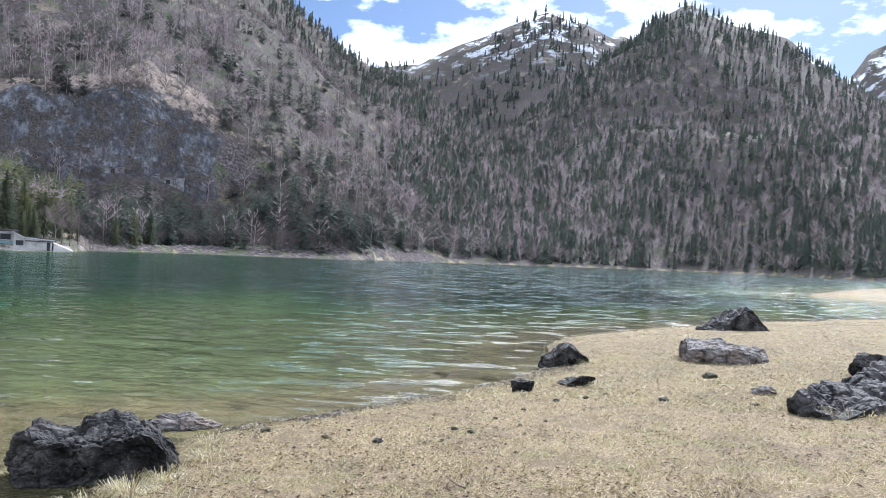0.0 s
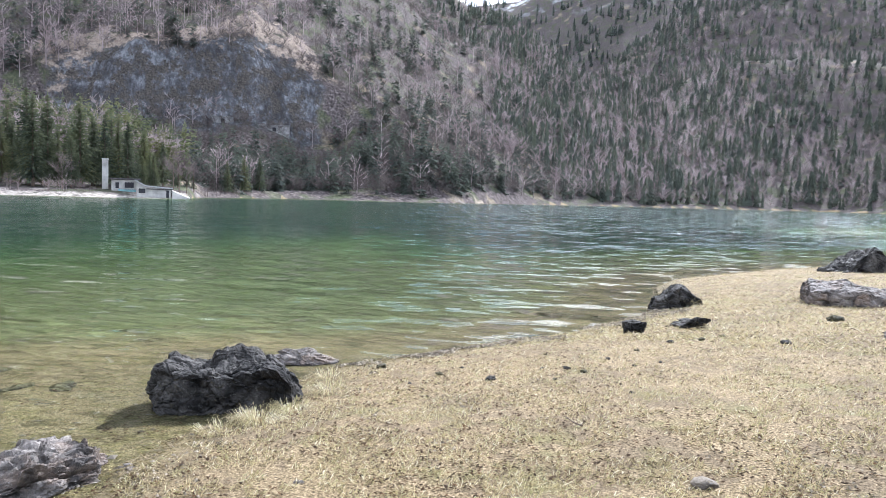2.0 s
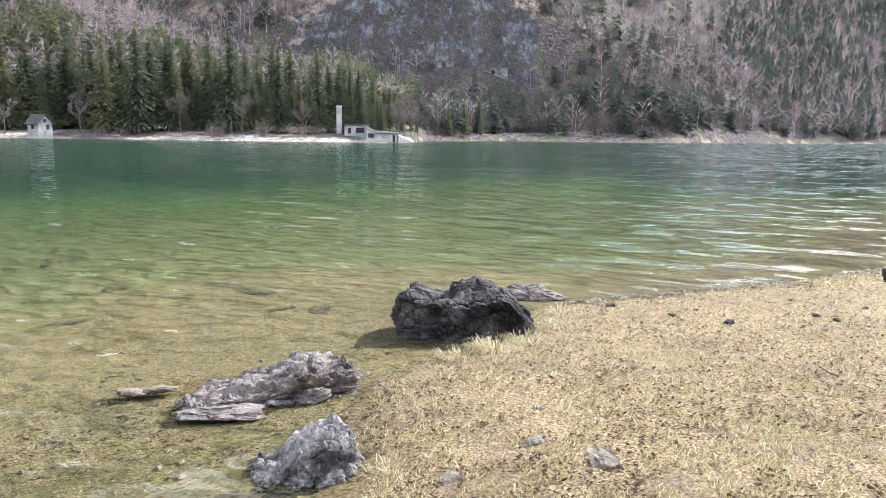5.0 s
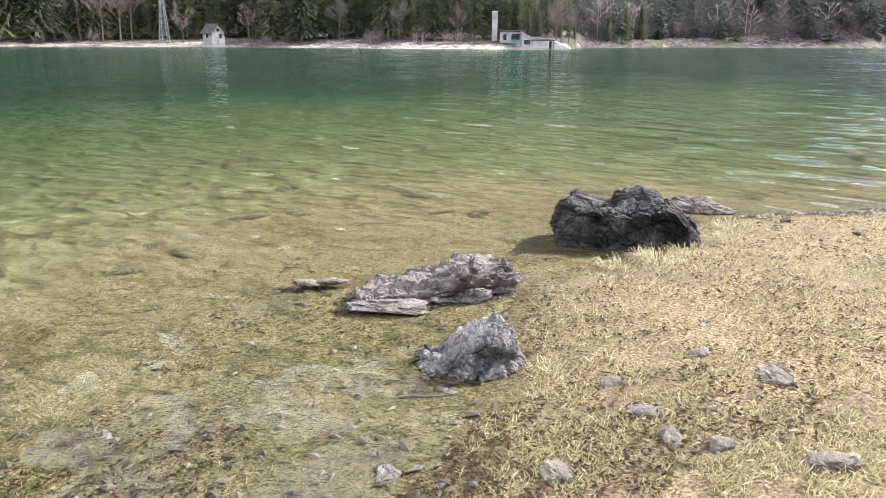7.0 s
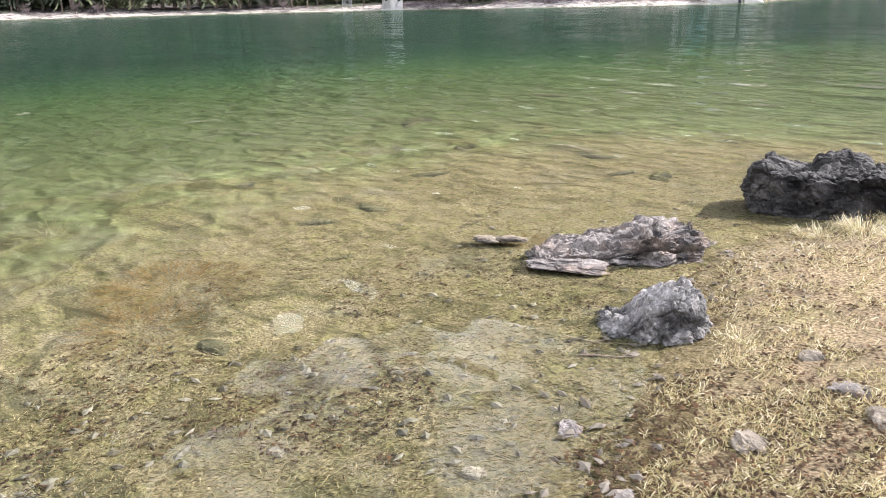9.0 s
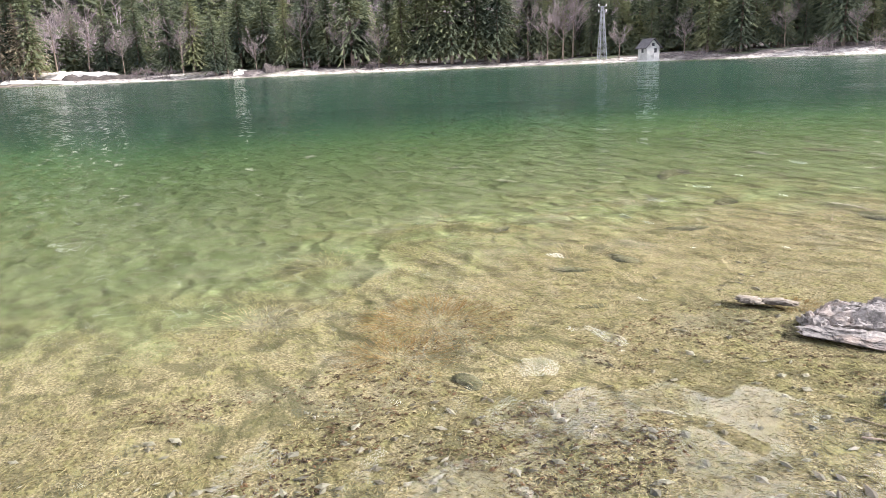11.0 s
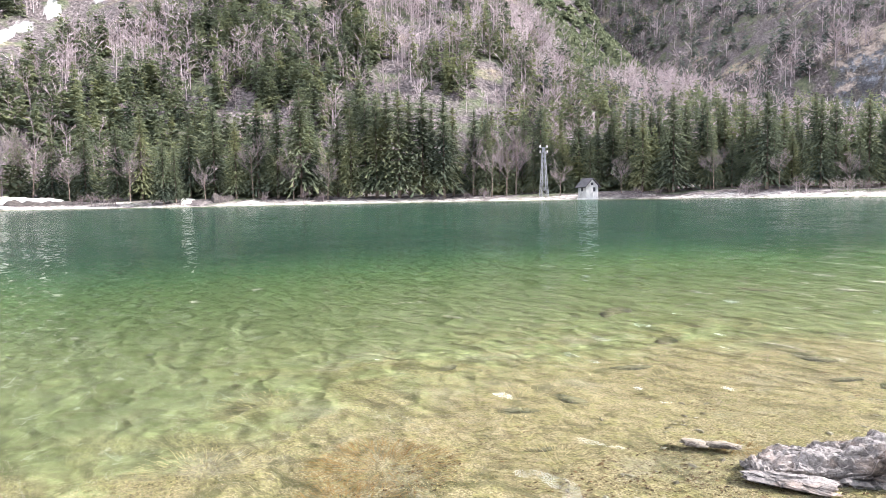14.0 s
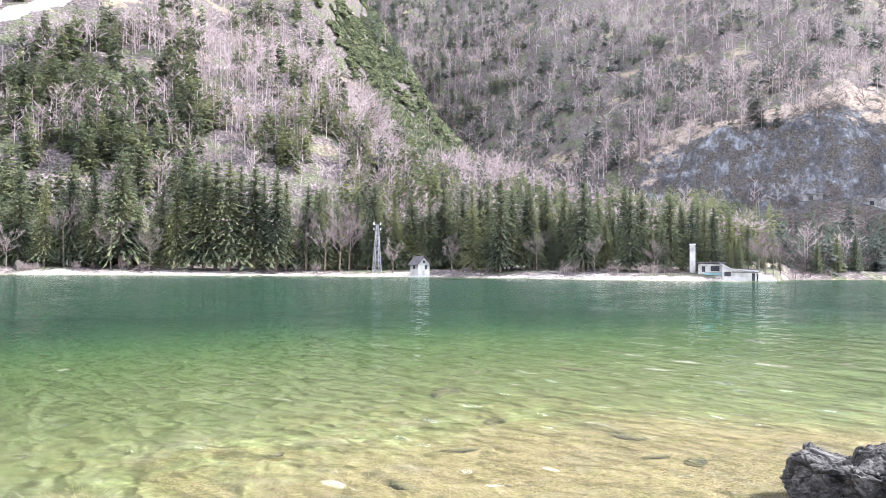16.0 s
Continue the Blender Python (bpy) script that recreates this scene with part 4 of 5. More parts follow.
def bare_arrays(seed, height=1.0, spread=0.30, limbs=6, depth=3, kids=4, sliver=0.004):
    """Bare tree: stems that fork again and again into fine twigs. Gives trunk and crown apart."""
    rng = random.Random(seed)
    TV, TF, V, F = [], [], [], []
    lean = Vector((rng.uniform(-0.06, 0.06), rng.uniform(-0.06, 0.06), 1))
    tube(TV, TF, (0, 0, -0.02 * height), lean * (0.34 * height), 0.015 * height, 0.010 * height)
    tube(TV, TF, lean * (0.34 * height), lean * (0.8 * height), 0.010 * height, 0.002 * height, 4)

    def grow(p, d, L, r, level):
        e = p + d * L
        if level >= 2 and depth > 2:
            tube(V, F, p, e, r, r * 0.55, 3)
        else:
            o = d.cross(Vector((rng.uniform(-1, 1), rng.uniform(-1, 1), 0.3))).normalized() * max(r, sliver * height)
            V.extend([tuple(p - o), tuple(p + o), tuple(e)])
            F.append((len(V) - 3, len(V) - 2, len(V) - 1))
        if level == 0:
            return
        for k in range(kids):
            q = p + d * (L * rng.uniform(0.35, 1.0))
            turn = Vector((rng.uniform(-1, 1), rng.uniform(-1, 1), rng.uniform(-0.1, 1.1)))
            grow(q, (d + turn * 0.75).normalized(), L * rng.uniform(0.42, 0.75), r * 0.5, level - 1)

    for i in range(limbs):
        u = rng.uniform(0.2, 0.75)
        a = 2 * math.pi * (i + rng.random()) / limbs
        d = Vector((math.cos(a), math.sin(a), rng.uniform(0.35, 1.6))).normalized()
        grow(lean * (u * height), d, spread * height * rng.uniform(0.55, 1.1) * (1.15 - 0.6 * u), 0.0042 * height, depth - 1)
    return (np.array(TV), np.array(TF)), (np.array(V), np.array(F))


def skirt_arrays(seed, tiers, n, width, bare=0.05):
    """A simple conifer: ragged overlapping skirts of needles, one unit high."""
    rng = random.Random(seed)
    V, F = [], []
    for t in range(tiers):
        u = t / tiers
        z = bare + (1 - bare) * u
        r = width * (1 - u) ** 0.8 + 0.012
        up = min(1.0, z + 1.9 / tiers * (1 - bare))
        b = len(V)
        V.append((rng.uniform(-0.006, 0.006), rng.uniform(-0.006, 0.006), up))
        for k in range(2 * n):
            a = math.pi * k / n + t * 0.7 + rng.uniform(-0.15, 0.15)
            q = r * (rng.uniform(0.8, 1.25) if k % 2 else rng.uniform(0.35, 0.65))
            V.append((q * math.cos(a), q * math.sin(a), z + rng.uniform(-0.03, 0.03) + (0 if k % 2 else 0.045)))
        for k in range(2 * n):
            F.append((b, b + 1 + k, b + 1 + (k + 1) % (2 * n)))
    return np.array(V), np.array(F)


def polar(az, r):
    return -math.sin(radians(az)) * r, math.cos(radians(az)) * r


M_TWIG_NEAR = leaf_material("shore_twigs", (0.12, 0.095, 0.09), (0.21, 0.17, 0.165), (0.32, 0.27, 0.25), share=0.12)


# single trees of the far shore, built once per kind and copied
def spruce_tree(name, seed, height, width):
    top = tagged(new(name), "tall dark green spruce on the far lake shore", "tree", "spruces on the far shore")
    TV, TF = [], []
    tube(TV, TF, (0, 0, -0.5), (0, 0, height * 0.5), 0.017 * height, 0.010 * height, 6)
    tube(TV, TF, (0, 0, height * 0.5), (0, 0, height * 0.97), 0.010 * height, 0.002 * height, 5)
    link("trunk", TV, TF, M_BARK, top)
    V, F = spruce_arrays(seed, 36, 11, 3, height, width, 0.12, fill=0.14)
    link("crown", V, F, M_NEEDLE, top)
    return top


def larch_tree(name, seed, height, width):
    top = tagged(new(name), "tall tan leafless larch on the far lake shore", "tree", "larches on the far shore")
    TV, TF = [], []
    tube(TV, TF, (0, 0, -0.5), (0, 0, height * 0.5), 0.014 * height, 0.008 * height, 6)
    tube(TV, TF, (0, 0, height * 0.5), (0, 0, height * 0.97), 0.008 * height, 0.002 * height, 5)
    link("trunk", TV, TF, M_BARK, top)
    V, F = spruce_arrays(seed, 34, 9, 3, height, width, 0.12, fill=0.09)
    link("crown", V, F, M_LARCH, top, "bare tan twigs")
    return top


def bare_tree(name, seed, height):
    top = tagged(new(name), "leafless pale deciduous tree on the far lake shore", "tree", "bare trees on the far shore")
    (TV, TF), (V, F) = bare_arrays(seed, height, 0.36, 10, 4, 5, 0.0016)
    link("trunk", TV, TF, M_BARK, top)
    link("crown", V, F, M_TWIG_NEAR, top)
    return top


def set_tree(proto, used, az, r, turn, scale):
    x, y = polar(az, r)
    m = pose(x, y, spot_height(x, y) - 0.2, 0, 0, turn)
    ob = proto if not used else copy_thing(proto, m)
    ob.matrix_basis = m
    ob.scale = (scale, scale, scale)
    return ob


rng = random.Random(5)
SPRUCES = [[spruce_tree("spruce", 200 + k, 20.0, w), False] for k, w in enumerate((0.19, 0.23, 0.18, 0.26, 0.21))]
BARES = [[bare_tree("bare_tree", 300 + k, 13.0), False] for k in range(4)]


def plant(kind, az, r, scale):
    slot = next((k for k in kind if not k[1]), kind[rng.randrange(len(kind))])
    set_tree(slot[0], slot[1], az, r, rng.uniform(0, 360), scale)
    slot[1] = True


LARCHES = [[larch_tree("larch", 260 + k, 20.0, w), False] for k, w in enumerate((0.16, 0.20))]


def edge_r(az):
    return float(np.interp(az, FAR_AZ, FAR_R))


# the tall group, single spruces and the row towards the boathouse: azimuth, metres behind the waterline, height
for az, back, h in [(61.9, 9, 22), (62.6, 6, 24.5), (63.5, 10, 23), (64.2, 7, 25.5), (65.2, 9, 25), (66.0, 6, 26.5), (66.9, 10, 26), (67.7, 8, 25), (68.5, 11, 24), (69.6, 8, 22), (70.6, 12, 20),
                    (73.3, 9, 28), (72.6, 14, 22), (75.0, 10, 22), (76.4, 12, 24), (78.0, 9, 19), (79.5, 13, 22), (81.2, 14, 21), (82.2, 5, 13), (83.0, 4, 15), (84.4, 13, 21),
                    (86, 14, 18), (88, 16, 20), (90, 16, 19), (92, 18, 18), (94.5, 6, 24), (95.6, 7, 19), (97.5, 20, 19), (99.8, 9, 22), (101.2, 8, 25), (102.8, 9, 24), (105, 10, 22)]:
    plant(SPRUCES, az, edge_r(az) + back, h / 20.0)
# the uneven wood from behind the hut down to the boathouse, lower towards its end
pick = random.Random(18)
for k in range(84):
    az = 26.2 + 35.0 * (k + pick.uniform(-0.9, 0.9)) / 84
    cap = float(np.interp(az, [26, 27.5, 29, 31, 34, 42, 61], [6, 9, 12.5, 16, 19, 22, 21]))
    plant(SPRUCES, az, edge_r(az) + pick.uniform(9, 30) + (6 if 28 < az < 32.5 else 0), min(cap, pick.uniform(0.45, 1.05) * cap + 1.0) / 20.0)
for az, back, h in [(23.6, 8, 9), (22.4, 7, 11), (21.3, 6, 10)]:
    plant(SPRUCES, az, edge_r(az) + back, h / 20.0)
for az, back, h in [(60.4, 8, 15), (59.0, 6, 12), (57.9, 8, 14), (57.2, 11, 16), (58.5, 12, 17), (53.9, 5, 8), (71.4, 5, 11), (73.9, 6, 12), (80.2, 7, 9), (76.8, 9, 15), (85.2, 9, 14), (89, 8, 11),
                    (91.2, 14, 16), (93.1, 13, 18), (98.6, 14, 18), (104, 12, 18), (49.4, 9, 9), (38.7, 9, 8), (34.4, 8, 7), (43.0, 10, 9),
                    (27.3, 6, 8), (26.9, 8, 9), (26.4, 5, 7), (25.9, 7, 8)]:
    plant(BARES, az, edge_r(az) + back, h / 13.0)
for az, back, h in [(96.3, 6, 24), (95.2, 5, 17), (97.2, 8, 21), (94.2, 9, 15)]:
    plant(LARCHES, az, edge_r(az) + back, h / 20.0)


def forest(name, label, kinds, spots, material, seed):
    """Many simple trees on a slope in one mesh."""
    r = np.random.RandomState(seed)
    if not len(spots):
        return
    spots = np.array(spots)
    which = r.randint(0, len(kinds), len(spots))
    Vs, Fs, n = [], [], 0
    for k, (V, F) in enumerate(kinds):
        s = spots[which == k]
        if not len(s):
            continue
        a = r.uniform(0, 2 * math.pi, len(s))
        c, sn = np.cos(a)[:, None], np.sin(a)[:, None]
        h, w = s[:, 3][:, None], (s[:, 3] * r.uniform(0.85, 1.3, len(s)))[:, None]
        X = (V[:, 0] * c - V[:, 1] * sn) * w + s[:, 0][:, None]
        Y = (V[:, 0] * sn + V[:, 1] * c) * w + s[:, 1][:, None]
        Z = V[:, 2] * h + s[:, 2][:, None]
        P = np.stack([X, Y, Z], -1).reshape(-1, 3)
        FF = (F[None] + (np.arange(len(s)) * len(V))[:, None, None]).reshape(-1, 3) + n
        Vs.append(P)
        Fs.append(FF)
        n += len(P)
    ob = link(name, np.vstack(Vs), np.vstack(Fs), material)
    tagged(ob, label, "forest", kind="stuff")


def scatter(count, az0, az1, r0, r1, h0, h1, seed, clump=40.0, level=-0.1, keep=None, power=1.0, steep=1.7):
    g = np.random.RandomState(seed)
    az = g.uniform(az0, az1, count * 3)
    r = r0 + (r1 - r0) * g.uniform(0, 1, count * 3) ** power
    x, y = -np.sin(np.radians(az)) * r, np.cos(np.radians(az)) * r
    ok = fractal(x, y, clump, 3, seed) > level
    ok &= r > np.interp(az, FAR_AZ, FAR_R) + np.where(az > 60, 16, 8)
    z = ground_height(x, y)
    slope = np.hypot(ground_height(x + 1.5, y) - z, ground_height(x, y + 1.5) - z) / 1.5
    ok &= slope < steep
    if keep is not None:
        ok &= keep(az, r, z)
    i = np.where(ok)[0][:count]
    return np.column_stack([x[i], y[i], z[i] - 0.4, g.uniform(h0, h1, len(i))])


SP_FAR = [skirt_arrays(440 + k, 6, 3, w) for k, w in enumerate((0.15, 0.19, 0.17))]
SP_LOW = [spruce_arrays(400 + k, 11, 6, 1, 1.0, w, 0.04, fill=0.42) for k, w in enumerate((0.16, 0.20, 0.18, 0.15, 0.23))]
SP_HIGH = [spruce_arrays(460 + k, 8, 5, 1, 1.0, w, 0.04, fill=0.5) for k, w in enumerate((0.16, 0.21, 0.18))]


def joined(pair):
    (a, b), (c, d) = pair
    return np.vstack([a, c]), np.vstack([b, d + len(a)])


BR_LOW = [joined(bare_arrays(420 + k, 1.0, 0.36, 8, 2, 7, 0.0056)) for k in range(5)]
BR_FAR = [bare_arrays(450 + k, 1.0, 0.55, 16, 1, 0, 0.011)[1] for k in range(5)]
BR_MID = [joined(bare_arrays(430 + k, 1.0, 0.32, 7, 3, 5, 0.0030)) for k in range(5)]


def off_gully(az, r, z):
    """Keeps the scree gully free, also of tops that would stand before it."""
    el = np.degrees(np.arctan2(z - 1.6, r))
    free = np.ones(az.shape, dtype=bool)
    for up in (0.0, 0.7, 1.4, 2.1):
        free &= ~((np.abs(az - gully_az(el + up)) < 0.95) & (el + up > 7.6))
    return free


def on_shoulder(az, r, z):
    """The open shoulder of the sunlit mountain that only dwarf pines cover."""
    el = np.degrees(np.arctan2(z - 1.6, r))
    return (az < 53.8 + 0.63 * (el - 9.5)) & (el > 7.4) & (az > 44) & (r < np.interp(az, HILLS["left"][:, 0], HILLS["left"][:, 2]) + 8)


def off_shoulder(az, r, z):
    """Few other trees among the dwarf pines of the shoulder."""
    return off_gully(az, r, z) & ~(on_shoulder(az, r, z) & ((az * 7919.0) % 1.0 > 0.08))


def off_foot(az, r, z):
    """Few broad-leaved trees at the dark foot of the rock wall."""
    return ~((az > 3) & (az < 27) & (r < 335) & ((az * 7919.0) % 1.0 > 0.2)) & ~on_shoulder(az, r, z)


def wall_face(az, r, z):
    """The rock wall and the steep ground below it."""
    return (r < 362 + 4 * np.sin(az * 0.4)) & ~on_shoulder(az, r, z)


forest("cliff_foot_spruces", "dark spruces at the shaded foot of the rock wall", SP_LOW, scatter(260, -5, 26, 222, 320, 7, 15, 65, 20, -0.1), M_NEEDLE_HAZE, 14)
forest("cliff_brush", "dark leafless brush clinging to the rock wall and its foot", BR_FAR, scatter(3600, 4, 38, 215, 366, 3, 6.5, 66, 14, -0.25, wall_face, power=0.8, steep=6.0), M_BRUSH_SHADE, 15)
forest("lakeside_brush", "dark leafless brush above the far waterline", BR_FAR, scatter(2000, -6, 27, 225, 330, 3, 7, 68, 14, -0.5, steep=6.0), M_BRUSH_SHADE, 17)
forest("dwarf_pines", "low green mountain pine thicket on the sunlit shoulder", [skirt_arrays(480 + k, 3, 4, 0.75, 0.0) for k in range(4)], scatter(3600, 44, 60, 215, 580, 2.2, 4.6, 63, 12, -0.3, on_shoulder), M_PINE, 12)
forest("left_slope_spruces", "dense dark spruces at the foot of the sunlit mountainside", SP_LOW, scatter(1350, 68, 112, 182, 350, 9, 17, 51, 26, -0.3, off_gully, power=1.1), M_NEEDLE, 1)
forest("point_spruces", "spruces behind the hut and the boathouse", SP_LOW, scatter(950, 25.8, 69, 186, 300, 6, 17, 61, 18, 0.0, off_shoulder, power=1.3), M_NEEDLE, 11)
forest("left_slope_upper_spruces", "spruces scattered over the sunlit mountainside", SP_HIGH, scatter(1450, 44, 112, 270, 680, 9, 16, 52, 30, 0.0, off_shoulder), M_NEEDLE, 2)
forest("left_slope_bare_trees", "leafless pinkish grey trees on the sunlit mountainside", BR_MID, scatter(800, 30, 112, 190, 380, 9, 16, 53, 22, -0.15, off_shoulder), M_TWIG, 3)
forest("left_slope_upper_bare_trees", "leafless trees high on the sunlit mountainside", BR_LOW, scatter(3500, 44, 112, 270, 680, 9, 15, 54, 30, -0.2, off_shoulder), M_TWIG, 4)
forest("middle_slope_bare_trees", "leafless trees on the shaded slope above the lake", BR_LOW, scatter(2700, -9, 56, 225, 900, 9, 14, 55, 40, -0.25, off_foot, power=1.4), M_TWIG, 5)
forest("middle_slope_thicket", "leafless brush between the trees of the shaded slope", BR_FAR, scatter(8000, -9, 56, 225, 900, 6, 11, 64, 40, -1.2, off_foot, power=1.3), M_BRUSH_SHADE, 13)
forest("middle_slope_spruces", "dark spruces on the shaded slope above the lake", SP_HIGH, scatter(1900, -10, 56, 225, 900, 7, 15, 56, 28, 0.0, off_foot, power=1.4), M_NEEDLE_HAZE, 6)
forest("ravine_spruces", "dark spruces in the ravine behind the green shoulder", SP_HIGH, scatter(700, 43, 60, 470, 900, 9, 15, 67, 60, -0.4), M_NEEDLE_HAZE, 16)
forest("middle_ridge_trees", "small trees along the ridge of the middle mountain", SP_FAR, scatter(900, -8, 30, 650, 900, 9, 16, 57, 60, -0.2), M_NEEDLE_HAZE, 7)
forest("right_slope_spruces", "dense dark conifers on the hazy right mountain", SP_FAR, scatter(5400, -46, 4, 400, 1300, 10, 18, 58, 70, -0.7, power=1.2), M_NEEDLE_HAZE, 8)
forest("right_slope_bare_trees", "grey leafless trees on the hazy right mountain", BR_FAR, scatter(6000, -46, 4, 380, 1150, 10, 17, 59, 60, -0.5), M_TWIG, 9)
forest("back_mountain_trees", "sparse conifers on the distant snowy mountain", SP_FAR, scatter(1400, -16, 14, 1000, 1800, 13, 22, 60, 160, -0.15), M_NEEDLE_HAZE, 10)


# ---------------- hut, pylon and boathouse across the lake ----------------
def gauge_hut():
    az = 51.85
    x, y = polar(az, edge_r(az) - 1.0)
    top = tagged(new("lakeside_hut"), "small white hut with grey gabled roof standing at the water", "hut")
    top.matrix_world = pose(x, y, 0, 0, 0, az + 34)
    w, d, h, ridge = 3.1, 3.2, 3.0, 4.6
    bm = bmesh.new()
    pts = [(-w / 2, 0), (w / 2, 0), (w / 2, h), (0, ridge - 0.15), (-w / 2, h)]
    f = [bm.verts.new((px, -d / 2, pz - (0.6 if pz == 0 else 0))) for px, pz in pts]
    b = [bm.verts.new((px, d / 2, pz - (0.6 if pz == 0 else 0))) for px, pz in pts]
    bm.faces.new(f)
    bm.faces.new(b[::-1])
    for i in range(5):
        j = (i + 1) % 5
        bm.faces.new((f[j], f[i], b[i], b[j]))
    part("wall", bm, M_WHITE, top)
    for s in (-1, 1):
        bm = bmesh.new()
        a0, a1 = Vector((0, 0, ridge)), Vector((s * (w / 2 + 0.45), 0, h - 0.42))
        n = Vector((-(a1 - a0).z, 0, (a1 - a0).x)).normalized() * (0.14 if s > 0 else -0.14)
        vs = [bm.verts.new((p.x, yy, p.z)) for yy in (-d / 2 - 0.45, d / 2 + 0.45) for p in (a0, a1, a1 + n, a0 + n)]
        for q in ((0, 1, 2, 3), (7, 6, 5, 4), (0, 4, 5, 1), (1, 5, 6, 2), (2, 6, 7, 3), (3, 7, 4, 0)):
            bm.faces.new([vs[i] for i in q])
        bmesh.ops.recalc_face_normals(bm, faces=bm.faces)
        part("roof_side", bm, M_ROOF, top)
    win = part("window", box(bmesh.new(), 0.25, -d / 2 - 0.03, 1.75, 0.85, -d / 2 + 0.1, 2.65), M_DARK, top, "dark upright window")
    part("door", box(bmesh.new(), 0.2, -d / 2 - 0.04, 0.35, 0.95, -d / 2 + 0.1, 1.65), M_CONCRETE, top, "weathered grey door panel")
    part("window", box(bmesh.new(), -w / 2 - 0.03, -0.4, 1.8, -w / 2 + 0.1, 0.35, 2.6), M_DARK, top, "dark side window")
    part("plinth", box(bmesh.new(), -w / 2 - 0.12, -d / 2 - 0.12, -1.2, w / 2 + 0.12, d / 2 + 0.12, 0.3, 0.03), M_CONCRETE, top, "pale concrete plinth in the water")
    part("gable_hatch", box(bmesh.new(), -0.3, -d / 2 - 0.03, 3.1, 0.3, -d / 2 + 0.1, 3.7), M_DARK, top, "dark hatch under the gable")


def lattice_pylon():
    az = 55.1
    x, y = polar(az, edge_r(az) + 5)
    top = tagged(new("power_pylon"), "slim grey steel lattice pylon with insulators", "pylon")
    top.matrix_world = pose(x, y, spot_height(x, y) - 0.2, 0, 0, az + 20)
    H, a, b = 11.6, 0.85, 0.22

    def corner(k, t):
        w = a + (b - a) * t
        return (w * (1 if k in (0, 3) else -1), w * (1 if k < 2 else -1), H * t)

    for k in range(4):
        bm = bmesh.new()
        beam(bm, corner(k, 0), corner(k, 1), 0.11)
        part("leg", bm, M_STEEL, top)
    for lv in range(9):
        t0, t1 = lv / 9, (lv + 1) / 9
        for k in range(4):
            bm = bmesh.new()
            beam(bm, corner(k, t0), corner((k + 1) % 4, t1), 0.05)
            beam(bm, corner((k + 1) % 4, t0), corner(k, t1), 0.05)
            part("lattice_brace", bm, M_STEEL, top)
    for z in (H - 1.3, H - 0.1):
        arm = part("cross_arm", box(bmesh.new(), -0.95, -0.08, z, 0.95, 0.08, z + 0.14), M_STEEL, top)
        for s in (-0.85, 0.85):
            bm = bmesh.new()
            for i in range(3):
                bmesh.ops.create_cone(bm, cap_ends=True, segments=8, radius1=0.16, radius2=0.10, depth=0.14, matrix=Matrix.Translation((s, 0, z + 0.22 + 0.16 * i)))
            part("insulator", bm, M_CERAMIC, arm)


